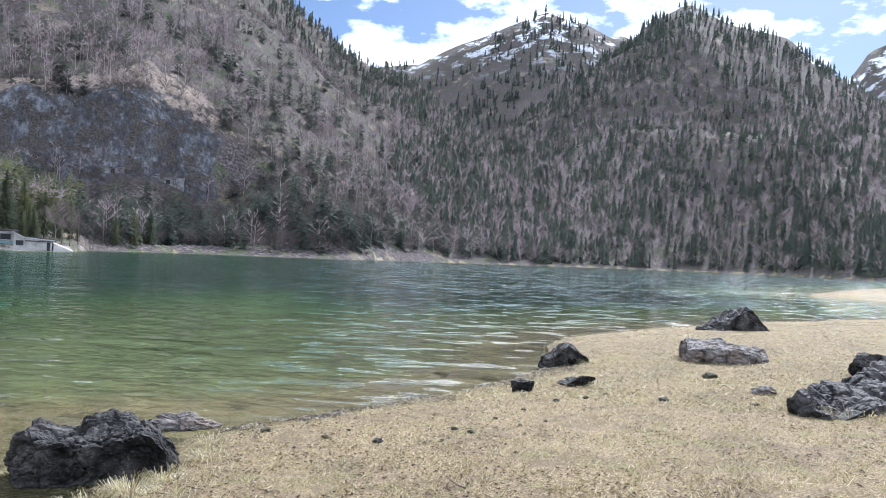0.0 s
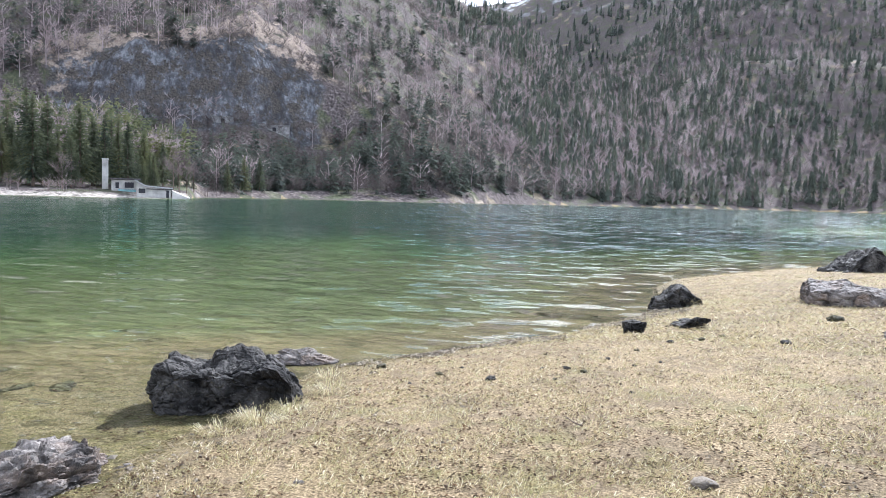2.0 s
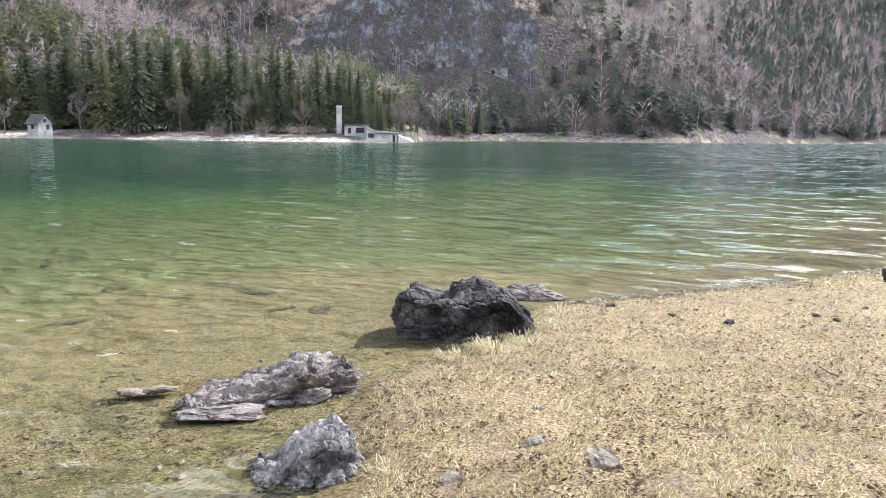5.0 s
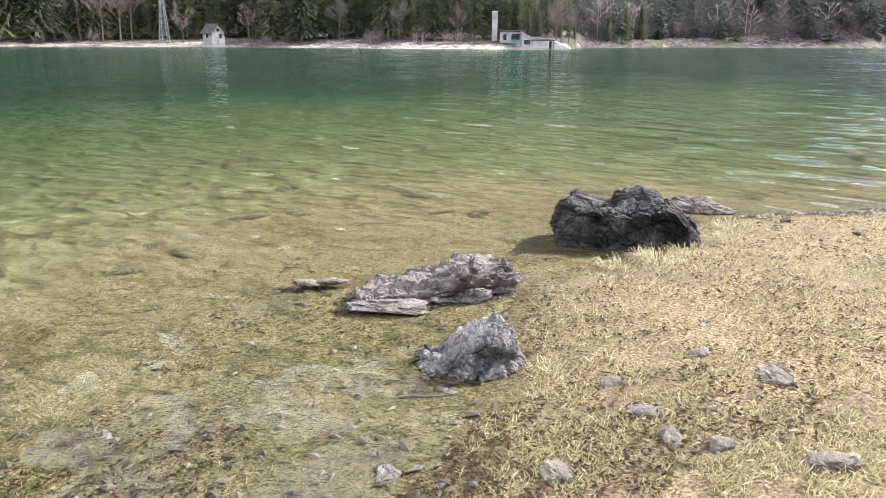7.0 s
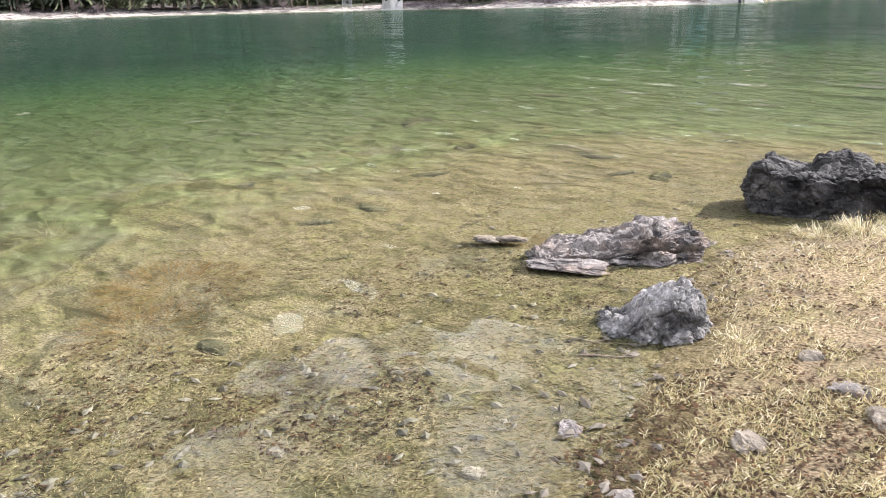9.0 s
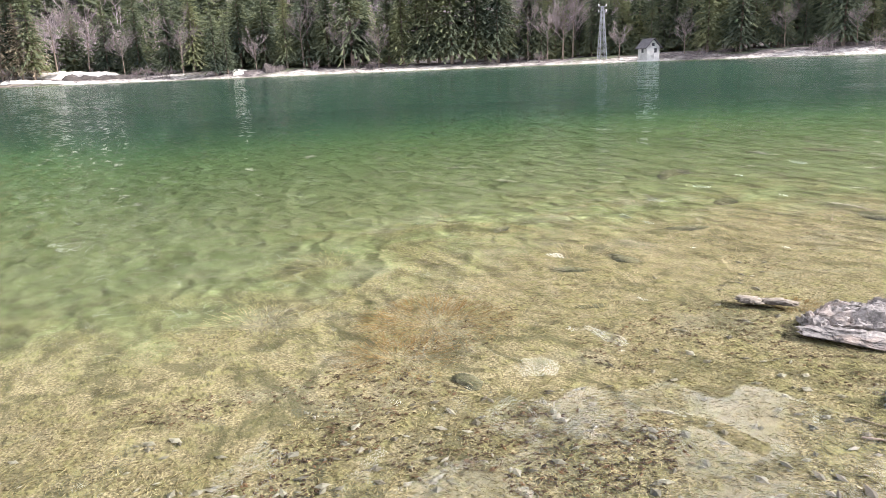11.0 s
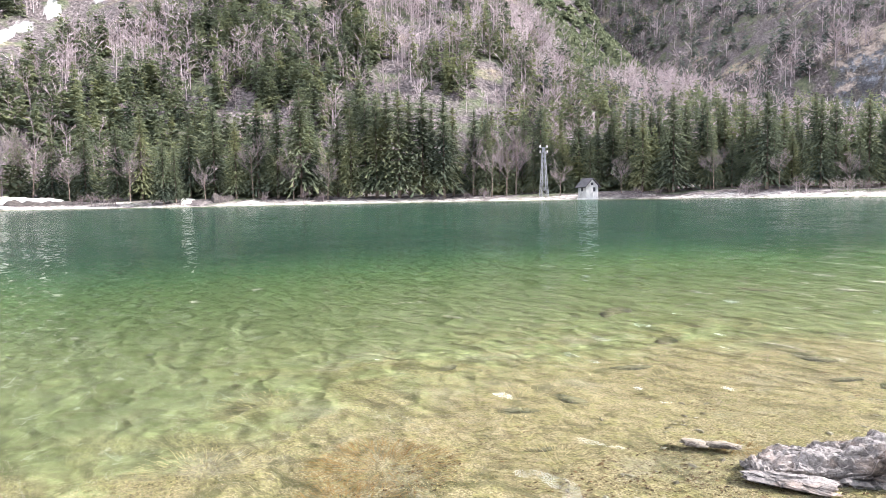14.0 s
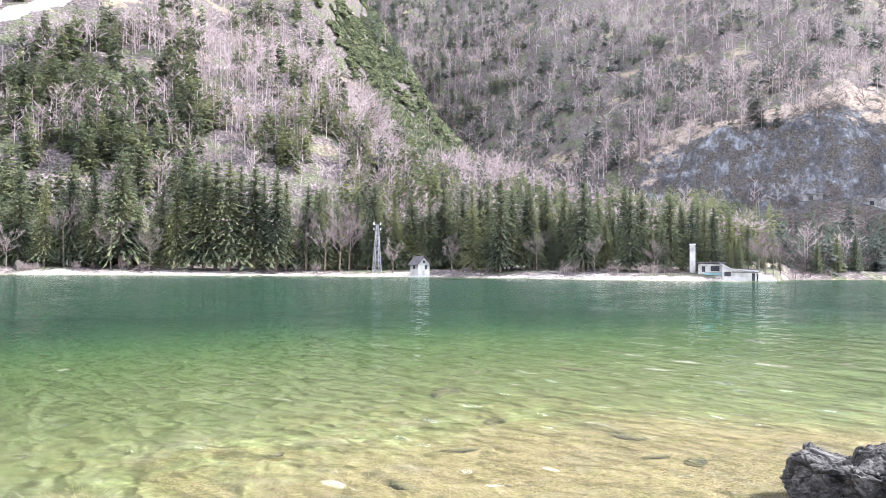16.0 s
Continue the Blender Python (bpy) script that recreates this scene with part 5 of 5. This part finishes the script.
def boathouse():
    az = 28.6
    x, y = polar(az, edge_r(az) + 1.5)
    top = tagged(new("boathouse"), "pale concrete boathouse with sloping roof and dark gate", "boathouse")
    top.matrix_world = pose(x, y, 0, 0, 0, az)
    L = 6.0
    bm = bmesh.new()
    pts = [(-L / 2, -0.8), (L / 2, -0.8), (L / 2, 1.75), (-L / 2 + 1.6, 2.1), (-L / 2, 3.0)]
    f = [bm.verts.new((px, -2, pz)) for px, pz in pts]
    b = [bm.verts.new((px, 3, pz)) for px, pz in pts]
    bm.faces.new(f)
    bm.faces.new(b[::-1])
    for i in range(5):
        j = (i + 1) % 5
        bm.faces.new((f[j], f[i], b[i], b[j]))
    bmesh.ops.recalc_face_normals(bm, faces=bm.faces)
    part("wall", bm, M_WHITE, top)
    for p, q in (((-L / 2 - 0.3, 3.25), (-L / 2 + 1.6, 2.25)), ((-L / 2 + 1.6, 2.25), (L / 2 + 0.35, 1.88))):
        bm = bmesh.new()
        vs = [bm.verts.new((px, yy, pz + dz)) for yy in (-2.3, 3.3) for (px, pz), dz in ((p, -0.1), (q, -0.1), (q, 0.12), (p, 0.12))]
        for k in ((0, 1, 2, 3), (7, 6, 5, 4), (0, 4, 5, 1), (1, 5, 6, 2), (2, 6, 7, 3), (3, 7, 4, 0)):
            bm.faces.new([vs[i] for i in k])
        bmesh.ops.recalc_face_normals(bm, faces=bm.faces)
        part("roof", bm, M_ROOF_PALE, top, "pale sheet roof")
    part("gate", box(bmesh.new(), L / 2 - 0.85, -2.05, -0.7, L / 2 - 0.35, -1.9, 1.5), M_DARK, top, "dark water gate")
    part("corner_post", box(bmesh.new(), L / 2 - 0.3, -2.12, -0.8, L / 2 - 0.05, -1.95, 1.72, 0.02), M_WHITE, top, "pale concrete corner post")
    part("window", box(bmesh.new(), -L / 2 + 0.35, -2.05, 0.9, -L / 2 + 1.5, -1.9, 1.75), M_DARK, top)
    part("footing", box(bmesh.new(), -L / 2 - 0.1, -2.15, -0.9, L / 2 - 0.9, -2.02, 0.12, 0.02), M_DARK, top, "dark footing at the waterline")
    # added dark strip that stands for the shade below the roof edge
    part("eave_shadow_board", box(bmesh.new(), -L / 2 + 1.7, -2.26, 1.62, L / 2 + 0.3, -2.16, 1.80, 0.01), M_ROOF, top, "dark strip added as the shade under the eave")
    part("gable", box(bmesh.new(), L / 2 + 0.0, -2.1, 1.2, L / 2 + 0.08, 2.9, 1.8), M_ROOF, top, "dark gable end")
    ramp = new("slipway", None)
    tagged(ramp, "pale concrete slipway beside the boathouse", "slipway")
    ramp.matrix_world = top.matrix_world.copy()
    bm = bmesh.new()
    vs = [bm.verts.new(p) for p in ((L / 2 + 0.2, -2.2, -0.8), (L / 2 + 3.4, -2.4, -0.8), (L / 2 + 3.4, -2.4, 0.1), (L / 2 + 0.2, -2.2, 1.5),
                                    (L / 2 + 0.2, 4, -0.8), (L / 2 + 3.4, 4, -0.8), (L / 2 + 3.4, 4, 0.4), (L / 2 + 0.2, 4, 1.7))]
    for k in ((0, 1, 2, 3), (7, 6, 5, 4), (0, 4, 5, 1), (1, 5, 6, 2), (2, 6, 7, 3), (3, 7, 4, 0)):
        bm.faces.new([vs[i] for i in k])
    bmesh.ops.recalc_face_normals(bm, faces=bm.faces)
    part("ramp", bm, M_CONCRETE, ramp)

    x, y = polar(30.55, edge_r(30.5) + 7.0)
    cab = tagged(new("pump_house"), "flat-roofed white lake cabin with faded teal panels", "cabin")
    cab.matrix_world = pose(x, y, 0.4, 0, 0, 30.5)
    part("wall", box(bmesh.new(), -2.2, -2, -0.6, 2.4, 2.5, 2.9, 0.03), M_WHITE, cab)
    part("roof", box(bmesh.new(), -2.6, -2.5, 2.95, 2.9, 2.9, 3.2, 0.03), M_ROOF, cab, "thin dark flat roof with overhang")
    part("base", box(bmesh.new(), -2.3, -2.12, -1.0, 2.5, 2.4, 0.25, 0.03), M_CONCRETE_SHADE, cab, "mottled concrete base, coloured dark for the shade there")
    part("panel", box(bmesh.new(), -1.0, -2.05, 0.3, 2.1, -1.9, 1.1), M_TEAL, cab, "faded teal painted panel")
    for x0, x1, z0, z1 in ((-1.5, -0.9, 1.3, 2.4), (0.1, 1.7, 1.4, 2.45)):
        win = part("window", box(bmesh.new(), x0, -2.06, z0, x1, -1.9, z1), M_DARK, cab)
        part("sill", box(bmesh.new(), x0 - 0.08, -2.14, z0 - 0.1, x1 + 0.08, -1.95, z0, 0.01), M_CONCRETE, win)
    part("terrace_rail", box(bmesh.new(), -1.1, -2.7, 1.15, 2.4, -2.62, 1.22), M_STEEL, cab, "grey terrace rail")
    part("terrace", box(bmesh.new(), -1.2, -2.8, 0.16, 2.5, -2.0, 0.3, 0.02), M_CONCRETE_SHADE, cab, "concrete terrace edge")
    x, y = polar(31.75, edge_r(31.7) + 9.0)
    tow = tagged(new("chimney_tower"), "tall narrow white tower beside the cabin", "tower")
    tow.matrix_world = pose(x, y, spot_height(x, y), 0, 0, 31.7)
    part("shaft", box(bmesh.new(), -0.55, -0.55, -0.6, 0.55, 0.55, 5.6, 0.04), M_WHITE, tow)
    part("cap", box(bmesh.new(), -0.62, -0.62, 5.6, 0.62, 0.62, 5.78, 0.02), M_CONCRETE, tow)


def road_gallery():
    """Stretches of a pale avalanche gallery with dark openings under the rock wall."""
    for az0, az1, n in ((24.7, 23.2, 1), (21.4, 19.2, 1)):
        r = 339.0
        x0, y0 = polar(az0, r)
        x1, y1 = polar(az1, r)
        L = math.hypot(x1 - x0, y1 - y0)
        top = tagged(new("road_gallery"), "pale concrete road gallery with dark arches under the cliff", "gallery", "road galleries")
        top.matrix_world = pose(x0, y0, spot_height((x0 + x1) / 2, (y0 + y1) / 2), 0, 0, math.degrees(math.atan2(y1 - y0, x1 - x0)))
        part("wall", box(bmesh.new(), 0, 0, -3.0, L, 5, 2.6, 0.1), M_OLD_WALL, top)
        part("roof_edge", box(bmesh.new(), -0.3, -0.4, 2.6, L + 0.3, 5, 2.9, 0.1), M_OLD_WALL, top)
        for k in range(n):
            c = L * (k + 0.5) / n
            part("opening", box(bmesh.new(), c - 0.8, -0.06, 0.2, c + 0.8, 0.5, 1.9), M_DARK, top, "dark gallery opening")


M_OLD_WALL = plain("weathered_wall", (0.30, 0.29, 0.28), 0.9, 0.6, 0.45, bump=0.3)
gauge_hut()
road_gallery()
lattice_pylon()
boathouse()


# ---------------- dry turf, drowned turf and weed ----------------
def blades(name, label, xy, length, width, lift, material, seed, z_off=0.0):
    """Short flat blades, one triangle each."""
    g = np.random.RandomState(seed)
    x, y = xy
    n = len(x)
    z = ground_height(x, y) + z_off
    a = g.uniform(0, 2 * math.pi, n)
    l = length * g.uniform(0.4, 1.3, n)
    e = lift * g.uniform(0.1, 1.0, n)
    d = np.column_stack([np.cos(a) * np.cos(e), np.sin(a) * np.cos(e), np.sin(e)]) * l[:, None]
    s = np.column_stack([-np.sin(a), np.cos(a), g.uniform(-0.4, 0.4, n)]) * (width * g.uniform(0.6, 1.4, n))[:, None] * 0.5
    p = np.column_stack([x, y, z])
    bend = d * 0.55 + np.column_stack([np.zeros(n), np.zeros(n), 0.12 * l])
    V = np.stack([p - s, p + s, p + bend + s * 0.7, p + d], 1).reshape(-1, 3)
    b = np.arange(n) * 4
    F = np.vstack([np.column_stack([b, b + 1, b + 2]), np.column_stack([b, b + 2, b + 3])])
    ob = link(name, V, F, material)
    tagged(ob, label, "grass", kind="stuff")


def near_spots(count, r0, r1, az0, az1, seed, want):
    g = np.random.RandomState(seed)
    az = np.radians(g.uniform(az0, az1, count))
    r = r0 * (r1 / r0) ** g.uniform(0, 1, count)
    x, y = -np.sin(az) * r, np.cos(az) * r
    sn = shore_distance(x, y)
    ok = want(sn, fractal(x, y, 0.7, 3, seed), x, y)
    return x[ok], y[ok]


blades("dry_turf", "short matted straw-coloured winter grass", near_spots(330000, 1.5, 13, -45, 75, 71, lambda s, f, x, y: (s > 0.10 + 0.5 * f) & (f > -0.40) & (fractal(x, y, 0.12, 2, 7) > -0.10)), 0.036, 0.0032, 1.2, M_STRAW, 1)
blades("dry_turf_far", "short straw-coloured winter grass farther up the bank", near_spots(60000, 8, 32, -45, 8, 72, lambda s, f, x, y: s > 0.05), 0.055, 0.007, 0.8, M_STRAW, 2)
blades("drowned_turf", "brown drowned grass under the shallow water", near_spots(170000, 1.3, 8, -10, 110, 73, lambda s, f, x, y: (s < 0.22) & (s > -3.6) & (f > -0.48 - 0.17 * s)), 0.036, 0.0024, 0.3, M_WEED, 3)


def tuft(name, place, count, length, spread, label, material, seed, z=None, lean=0.9, category="grass tuft"):
    """A tuft of long bent blades."""
    rng = random.Random(seed)
    V, F = [], []
    for _ in range(count):
        a, rr = rng.uniform(0, 2 * math.pi), spread * math.sqrt(rng.random())
        p = Vector((rr * math.cos(a), rr * math.sin(a), 0))
        d = Vector((math.cos(a) * lean + rng.uniform(-0.5, 0.5), math.sin(a) * lean + rng.uniform(-0.5, 0.5), rng.uniform(0.4, 1.2))).normalized()
        l = length * rng.uniform(0.5, 1.2)
        q = p + d * l * 0.6
        e = q + Vector((d.x, d.y, d.z * 0.1 - 0.45)).normalized() * l * 0.5
        s = d.cross(Vector((0, 0, 1))).normalized() * 0.0016
        b = len(V)
        V += [tuple(p - s), tuple(p + s), tuple(q + s), tuple(q - s), tuple(e)]
        F += [(b, b + 1, b + 2), (b, b + 2, b + 3), (b + 3, b + 2, b + 4)]
    ob = link(name, V, F, material)
    ob.location = (place[0], place[1], spot_height(*place) if z is None else z)
    return tagged(ob, label, category)


for k, (x, y, n, l, sp) in enumerate([(-1.98, 4.92, 420, 0.15, 0.14), (-1.86, 5.22, 260, 0.13, 0.12), (-2.15, 4.70, 120, 0.10, 0.16), (-1.70, 5.75, 120, 0.14, 0.15), (-1.85, 6.25, 100, 0.12, 0.14),
                                      (1.95, 9.2, 160, 0.18, 0.25), (4.0, 7.1, 160, 0.18, 0.35), (2.35, 11.7, 120, 0.2, 0.25), (-1.72, 2.85, 90, 0.07, 0.12), (-2.75, 3.95, 90, 0.06, 0.12)]):
    tuft("grass_tuft", (x, y), n, l, sp, "blond tuft of long dry grass beside a rock", M_STRAW, 500 + k)["group"] = "tufts of dry grass"
for k, (x, y, n, l, sp) in enumerate([(-4.45, 1.42, 700, 0.16, 0.42), (-4.0, 1.0, 300, 0.13, 0.3), (-3.55, 3.42, 160, 0.09, 0.13)]):
    tuft("water_weed", (x, y), n, l, sp, "rust-brown water weed on the lake bed", M_RUST_WEED, 530 + k, lean=1.6, category="water weed")["group"] = "rusty weed under water"
for k, (x, y, n, l, sp) in enumerate([(-5.0, 0.45, 400, 0.12, 0.4), (-3.9, 2.3, 260, 0.10, 0.35), (-5.2, 2.9, 300, 0.12, 0.45), (-6.2, 1.2, 300, 0.12, 0.5), (-4.9, 4.3, 260, 0.12, 0.45), (-3.2, 1.3, 200, 0.08, 0.3), (-6.0, 3.9, 260, 0.12, 0.5)]):
    tuft("water_weed", (x, y), n, l, sp, "olive brown weed clump on the pale lake bed", M_WEED, 540 + k, lean=1.8, category="water weed")["group"] = "dark weed under water"

rng = random.Random(77)
SHRUBS = [[None, False] for _ in range(3)]
for k in range(3):
    top = tagged(new("shrub"), "leafless grey-brown shrub on the far beach", "shrub", "shrubs on the far beach")
    TV, TF, V, F = [], [], [], []
    for i in range(7):
        (a, b), (c, d) = bare_arrays(600 + k * 10 + i, 3.0, 0.40, 6, 3, 4, 0.004)
        off = np.array([rng.uniform(-1.1, 1.1), rng.uniform(-0.7, 0.7), 0])
        F += (d + sum(len(v) for v in V)).tolist()
        V.append(c * np.array([1, 1, rng.uniform(0.6, 1)]) + off)
        TF += (b + sum(len(v) for v in TV)).tolist()
        TV.append(a * np.array([1, 1, 0.8]) + off)
    n = sum(len(v) for v in V)
    F += (np.array(TF) + n).tolist()
    tagged(link("twig_mass", np.vstack(V + TV), F, M_TWIG_NEAR, top), kind="stuff")
    SHRUBS[k][0] = top
for az, back, s in [(71.9, 3, 1.0), (73.1, 3.5, 1.2), (59.5, 4, 1.1), (60.9, 4, 0.9), (48.3, 3, 1.0), (46.9, 3.5, 0.9), (41.0, 3, 1.2), (40.2, 3.5, 1.3), (37.4, 3, 1.2), (35.2, 3, 1.1), (34.2, 3, 1.2), (33.2, 3, 1.0), (25.2, 3, 1.2), (24.2, 3, 1.1), (22.9, 3, 1.0),
                    (79.0, 3, 0.9), (86.4, 3, 1.1), (87.4, 3, 1.3), (88.4, 4, 1.0), (96.0, 4, 1.2), (63.0, 3, 0.7), (76.0, 3, 0.9)]:
    plant(SHRUBS, az, edge_r(az) + back, s)
bx, by = 34.0, 52.0
ob = copy_thing(SHRUBS[0][0], pose(bx, by, spot_height(bx, by) - 0.1))
ob.scale = (0.8, 0.8, 0.8)
tagged(ob, "leafless reddish shrub on the sandy spit", "shrub")


def wedge(bm, x0, x1, y0, y1, z0, za, zb, seed=0, rough=0.5):
    """A heap whose top runs from height za at x0 to zb at x1, with slumped uneven sides."""
    nx, ny = 28, 8
    grid = []
    for i in range(nx + 1):
        u, row = i / nx, []
        for j in range(ny + 1):
            v = j / ny
            x, y = x0 + (x1 - x0) * u, y0 + (y1 - y0) * v
            side = smooth_step(min(u, 1 - u), 0, 0.10) * smooth_step(v, 0.0, 0.45)
            z = z0 + (za + (zb - za) * u - z0) * side + rough * side * noise.fractal(Vector((x * 0.35, y * 0.35, seed)), 0.8, 2.0, 4)
            row.append(bm.verts.new((x + 0.5 * noise.noise(Vector((x * 0.3, y, seed))), y + 0.6 * noise.noise(Vector((x * 0.3, y, seed + 7))), z)))
        grid.append(row)
    for i in range(nx):
        for j in range(ny):
            bm.faces.new((grid[i][j], grid[i + 1][j], grid[i + 1][j + 1], grid[i][j + 1]))
    return bm


def landing():
    """The bank, track and ramp at the far end of the beach."""
    x0, y0 = polar(95.6, edge_r(95.6) + 4)
    x1, y1 = polar(87.6, edge_r(87.6) + 3)
    L = math.hypot(x1 - x0, y1 - y0)
    top = tagged(new("track_bank"), "dark earth bank below a pale gravel track on the far beach", "bank")
    top.matrix_world = pose(x0, y0, 0, 0, 0, math.degrees(math.atan2(y1 - y0, x1 - x0)))
    part("earth_face", wedge(bmesh.new(), 0.25 * L, 1.0 * L, 0, 9, -0.5, 2.0, 1.3, 1, 0.6), M_EARTH, top, "dark earth face")
    part("gravel_top", wedge(bmesh.new(), -0.2 * L, 0.75 * L, 3.0, 10, -0.2, 3.3, 2.2, 2, 0.4), M_GRAVEL, top, "pale gravel track")
    part("gravel_ramp", wedge(bmesh.new(), -0.15 * L, 0.6 * L, -4.5, 3, -0.6, 1.7, 0.3, 3, 0.3), M_GRAVEL, top, "pale gravel ramp down to the water")


def gravel_path():
    """A pale path that climbs from the beach between the shrubs."""
    az = 80.9
    x, y = polar(az, edge_r(az) - 1.0)
    top = tagged(new("gravel_path"), "pale gravel path climbing inland from the far beach", "path")
    top.matrix_world = pose(x, y, 0, 0, 0, az)
    part("gravel_bed", wedge(bmesh.new(), -3.6, 2.6, 0, 22, -0.4, 1.9, 1.6, 11, 0.4), M_GRAVEL, top)
    part("verge", wedge(bmesh.new(), 3.4, 9.5, 1.5, 15, -0.4, 2.8, 1.8, 12, 0.8), M_EARTH, top, "brown earth mound")


M_EARTH = plain("dark_earth", (0.06, 0.05, 0.043), 0.95, 0.9, 0.5, bump=0.5)
M_GRAVEL = plain("pale_gravel", (0.48, 0.44, 0.385), 0.95, 1.5, 0.25, bump=0.4)
landing()
gravel_path()


def flakes(name, label, category, xy, size, material, seed, thick=0.25):
    """Small flat bits lying on the turf, four triangles each."""
    g = np.random.RandomState(seed)
    x, y = xy
    n = len(x)
    z = ground_height(x, y) + 0.012
    a = g.uniform(0, 2 * math.pi, n)
    s = size * g.uniform(0.4, 1.3, n)
    u = np.column_stack([np.cos(a), np.sin(a), g.uniform(-0.4, 0.4, n)]) * s[:, None]
    w = np.column_stack([-np.sin(a), np.cos(a), g.uniform(-0.4, 0.4, n)]) * (s * g.uniform(0.3, 0.7, n))[:, None]
    p = np.column_stack([x, y, z])
    top = p + np.column_stack([np.zeros(n), np.zeros(n), s * thick])
    V = np.stack([p - u, p - w, p + u * 0.9, p + w, top], 1).reshape(-1, 3)
    b = np.arange(n) * 5
    F = np.vstack([np.column_stack([b + i, b + (i + 1) % 4, b + 4]) for i in range(4)])
    ob = link(name, V, F, material)
    tagged(ob, label, category, kind="stuff")



def stick(place, turn, length, seed):
    """A dry twig with one side shoot, lying on the turf."""
    g = random.Random(seed)
    V, F = [], []
    p, d = Vector((0, 0, 0.012)), Vector((1, 0, 0))
    for k in range(5):
        q = p + d * (length / 5) + Vector((0, g.uniform(-0.012, 0.012), g.uniform(-0.002, 0.004)))
        tube(V, F, p, q, 0.006 - 0.0008 * k, 0.0052 - 0.0008 * k, 6)
        if k == 2:
            tube(V, F, q, q + Vector((0.3 * length, 0.16 * length, 0.02)), 0.003, 0.001, 5)
        p = q
    ob = link("stick", V, F, M_BARK)
    ob.matrix_world = pose(place[0], place[1], spot_height(*place) + 0.004, 0, 0, turn)
    tagged(ob, "dry brown twig lying in the turf", "stick", "twigs on the shore")


for k, (x, y, a, l) in enumerate([(-0.95, 2.28, 15, 0.16), (-2.2, 2.3, 40, 0.30), (-0.35, 2.75, 70, 0.18), (2.05, 9.7, 60, 0.45), (0.2, 4.7, 120, 0.2), (-2.35, 2.42, 20, 0.2), (-5.1, 5.6, 130, 0.5)]):
    stick((x, y), a, l, 700 + k)
M_LITTER = blade_material("dead_leaves", (0.035, 0.024, 0.014), (0.09, 0.055, 0.03), (0.05, 0.035, 0.022), (0.16, 0.09, 0.045))
M_GRIT = blade_material("shore_grit", (0.10, 0.085, 0.065), (0.30, 0.255, 0.19), (0.52, 0.46, 0.36))
flakes("leaf_litter", "dark dead leaves and bits strewn over the turf", "leaf litter", near_spots(62000, 1.6, 14, -45, 100, 81, lambda s, f, x, y: (s > -2.6) & (f > np.where(s < 0, 0.0, -0.15))), 0.014, M_LITTER, 81)
flakes("grit", "grey grit and gravel on a worn patch of the shore", "gravel", near_spots(12000, 2.0, 11, -30, 75, 82, lambda s, f, x, y: ((s > 0.05) & (f > 0.16)) | ((s > 0.2) & (np.hypot(x - 0.9, (y - 7.6) * 0.8) < 1.0 + f))), 0.014, M_GRIT, 82, 0.6)
M_PALE_BITS = blade_material("pale_stone_bits", (0.10, 0.086, 0.066), (0.18, 0.158, 0.125), (0.27, 0.24, 0.195))
flakes("shallow_stones", "small flat pale stones on the bed of the shallows", "gravel", near_spots(1500, 1.7, 6.5, 0, 105, 83, lambda s, f, x, y: (s < 0.15) & (s > -2.2) & (f > -0.15)), 0.032, M_PALE_BITS, 83, 0.3)
flakes("waterline_stones", "line of small pale stones along the water's edge", "gravel", near_spots(60000, 6.0, 24, -30, 18, 84, lambda s, f, x, y: (s < 0.25 + f) & (s > -0.10 + 0.3 * f) & (f > 0.03)), 0.030, M_GRIT, 84, 0.5)
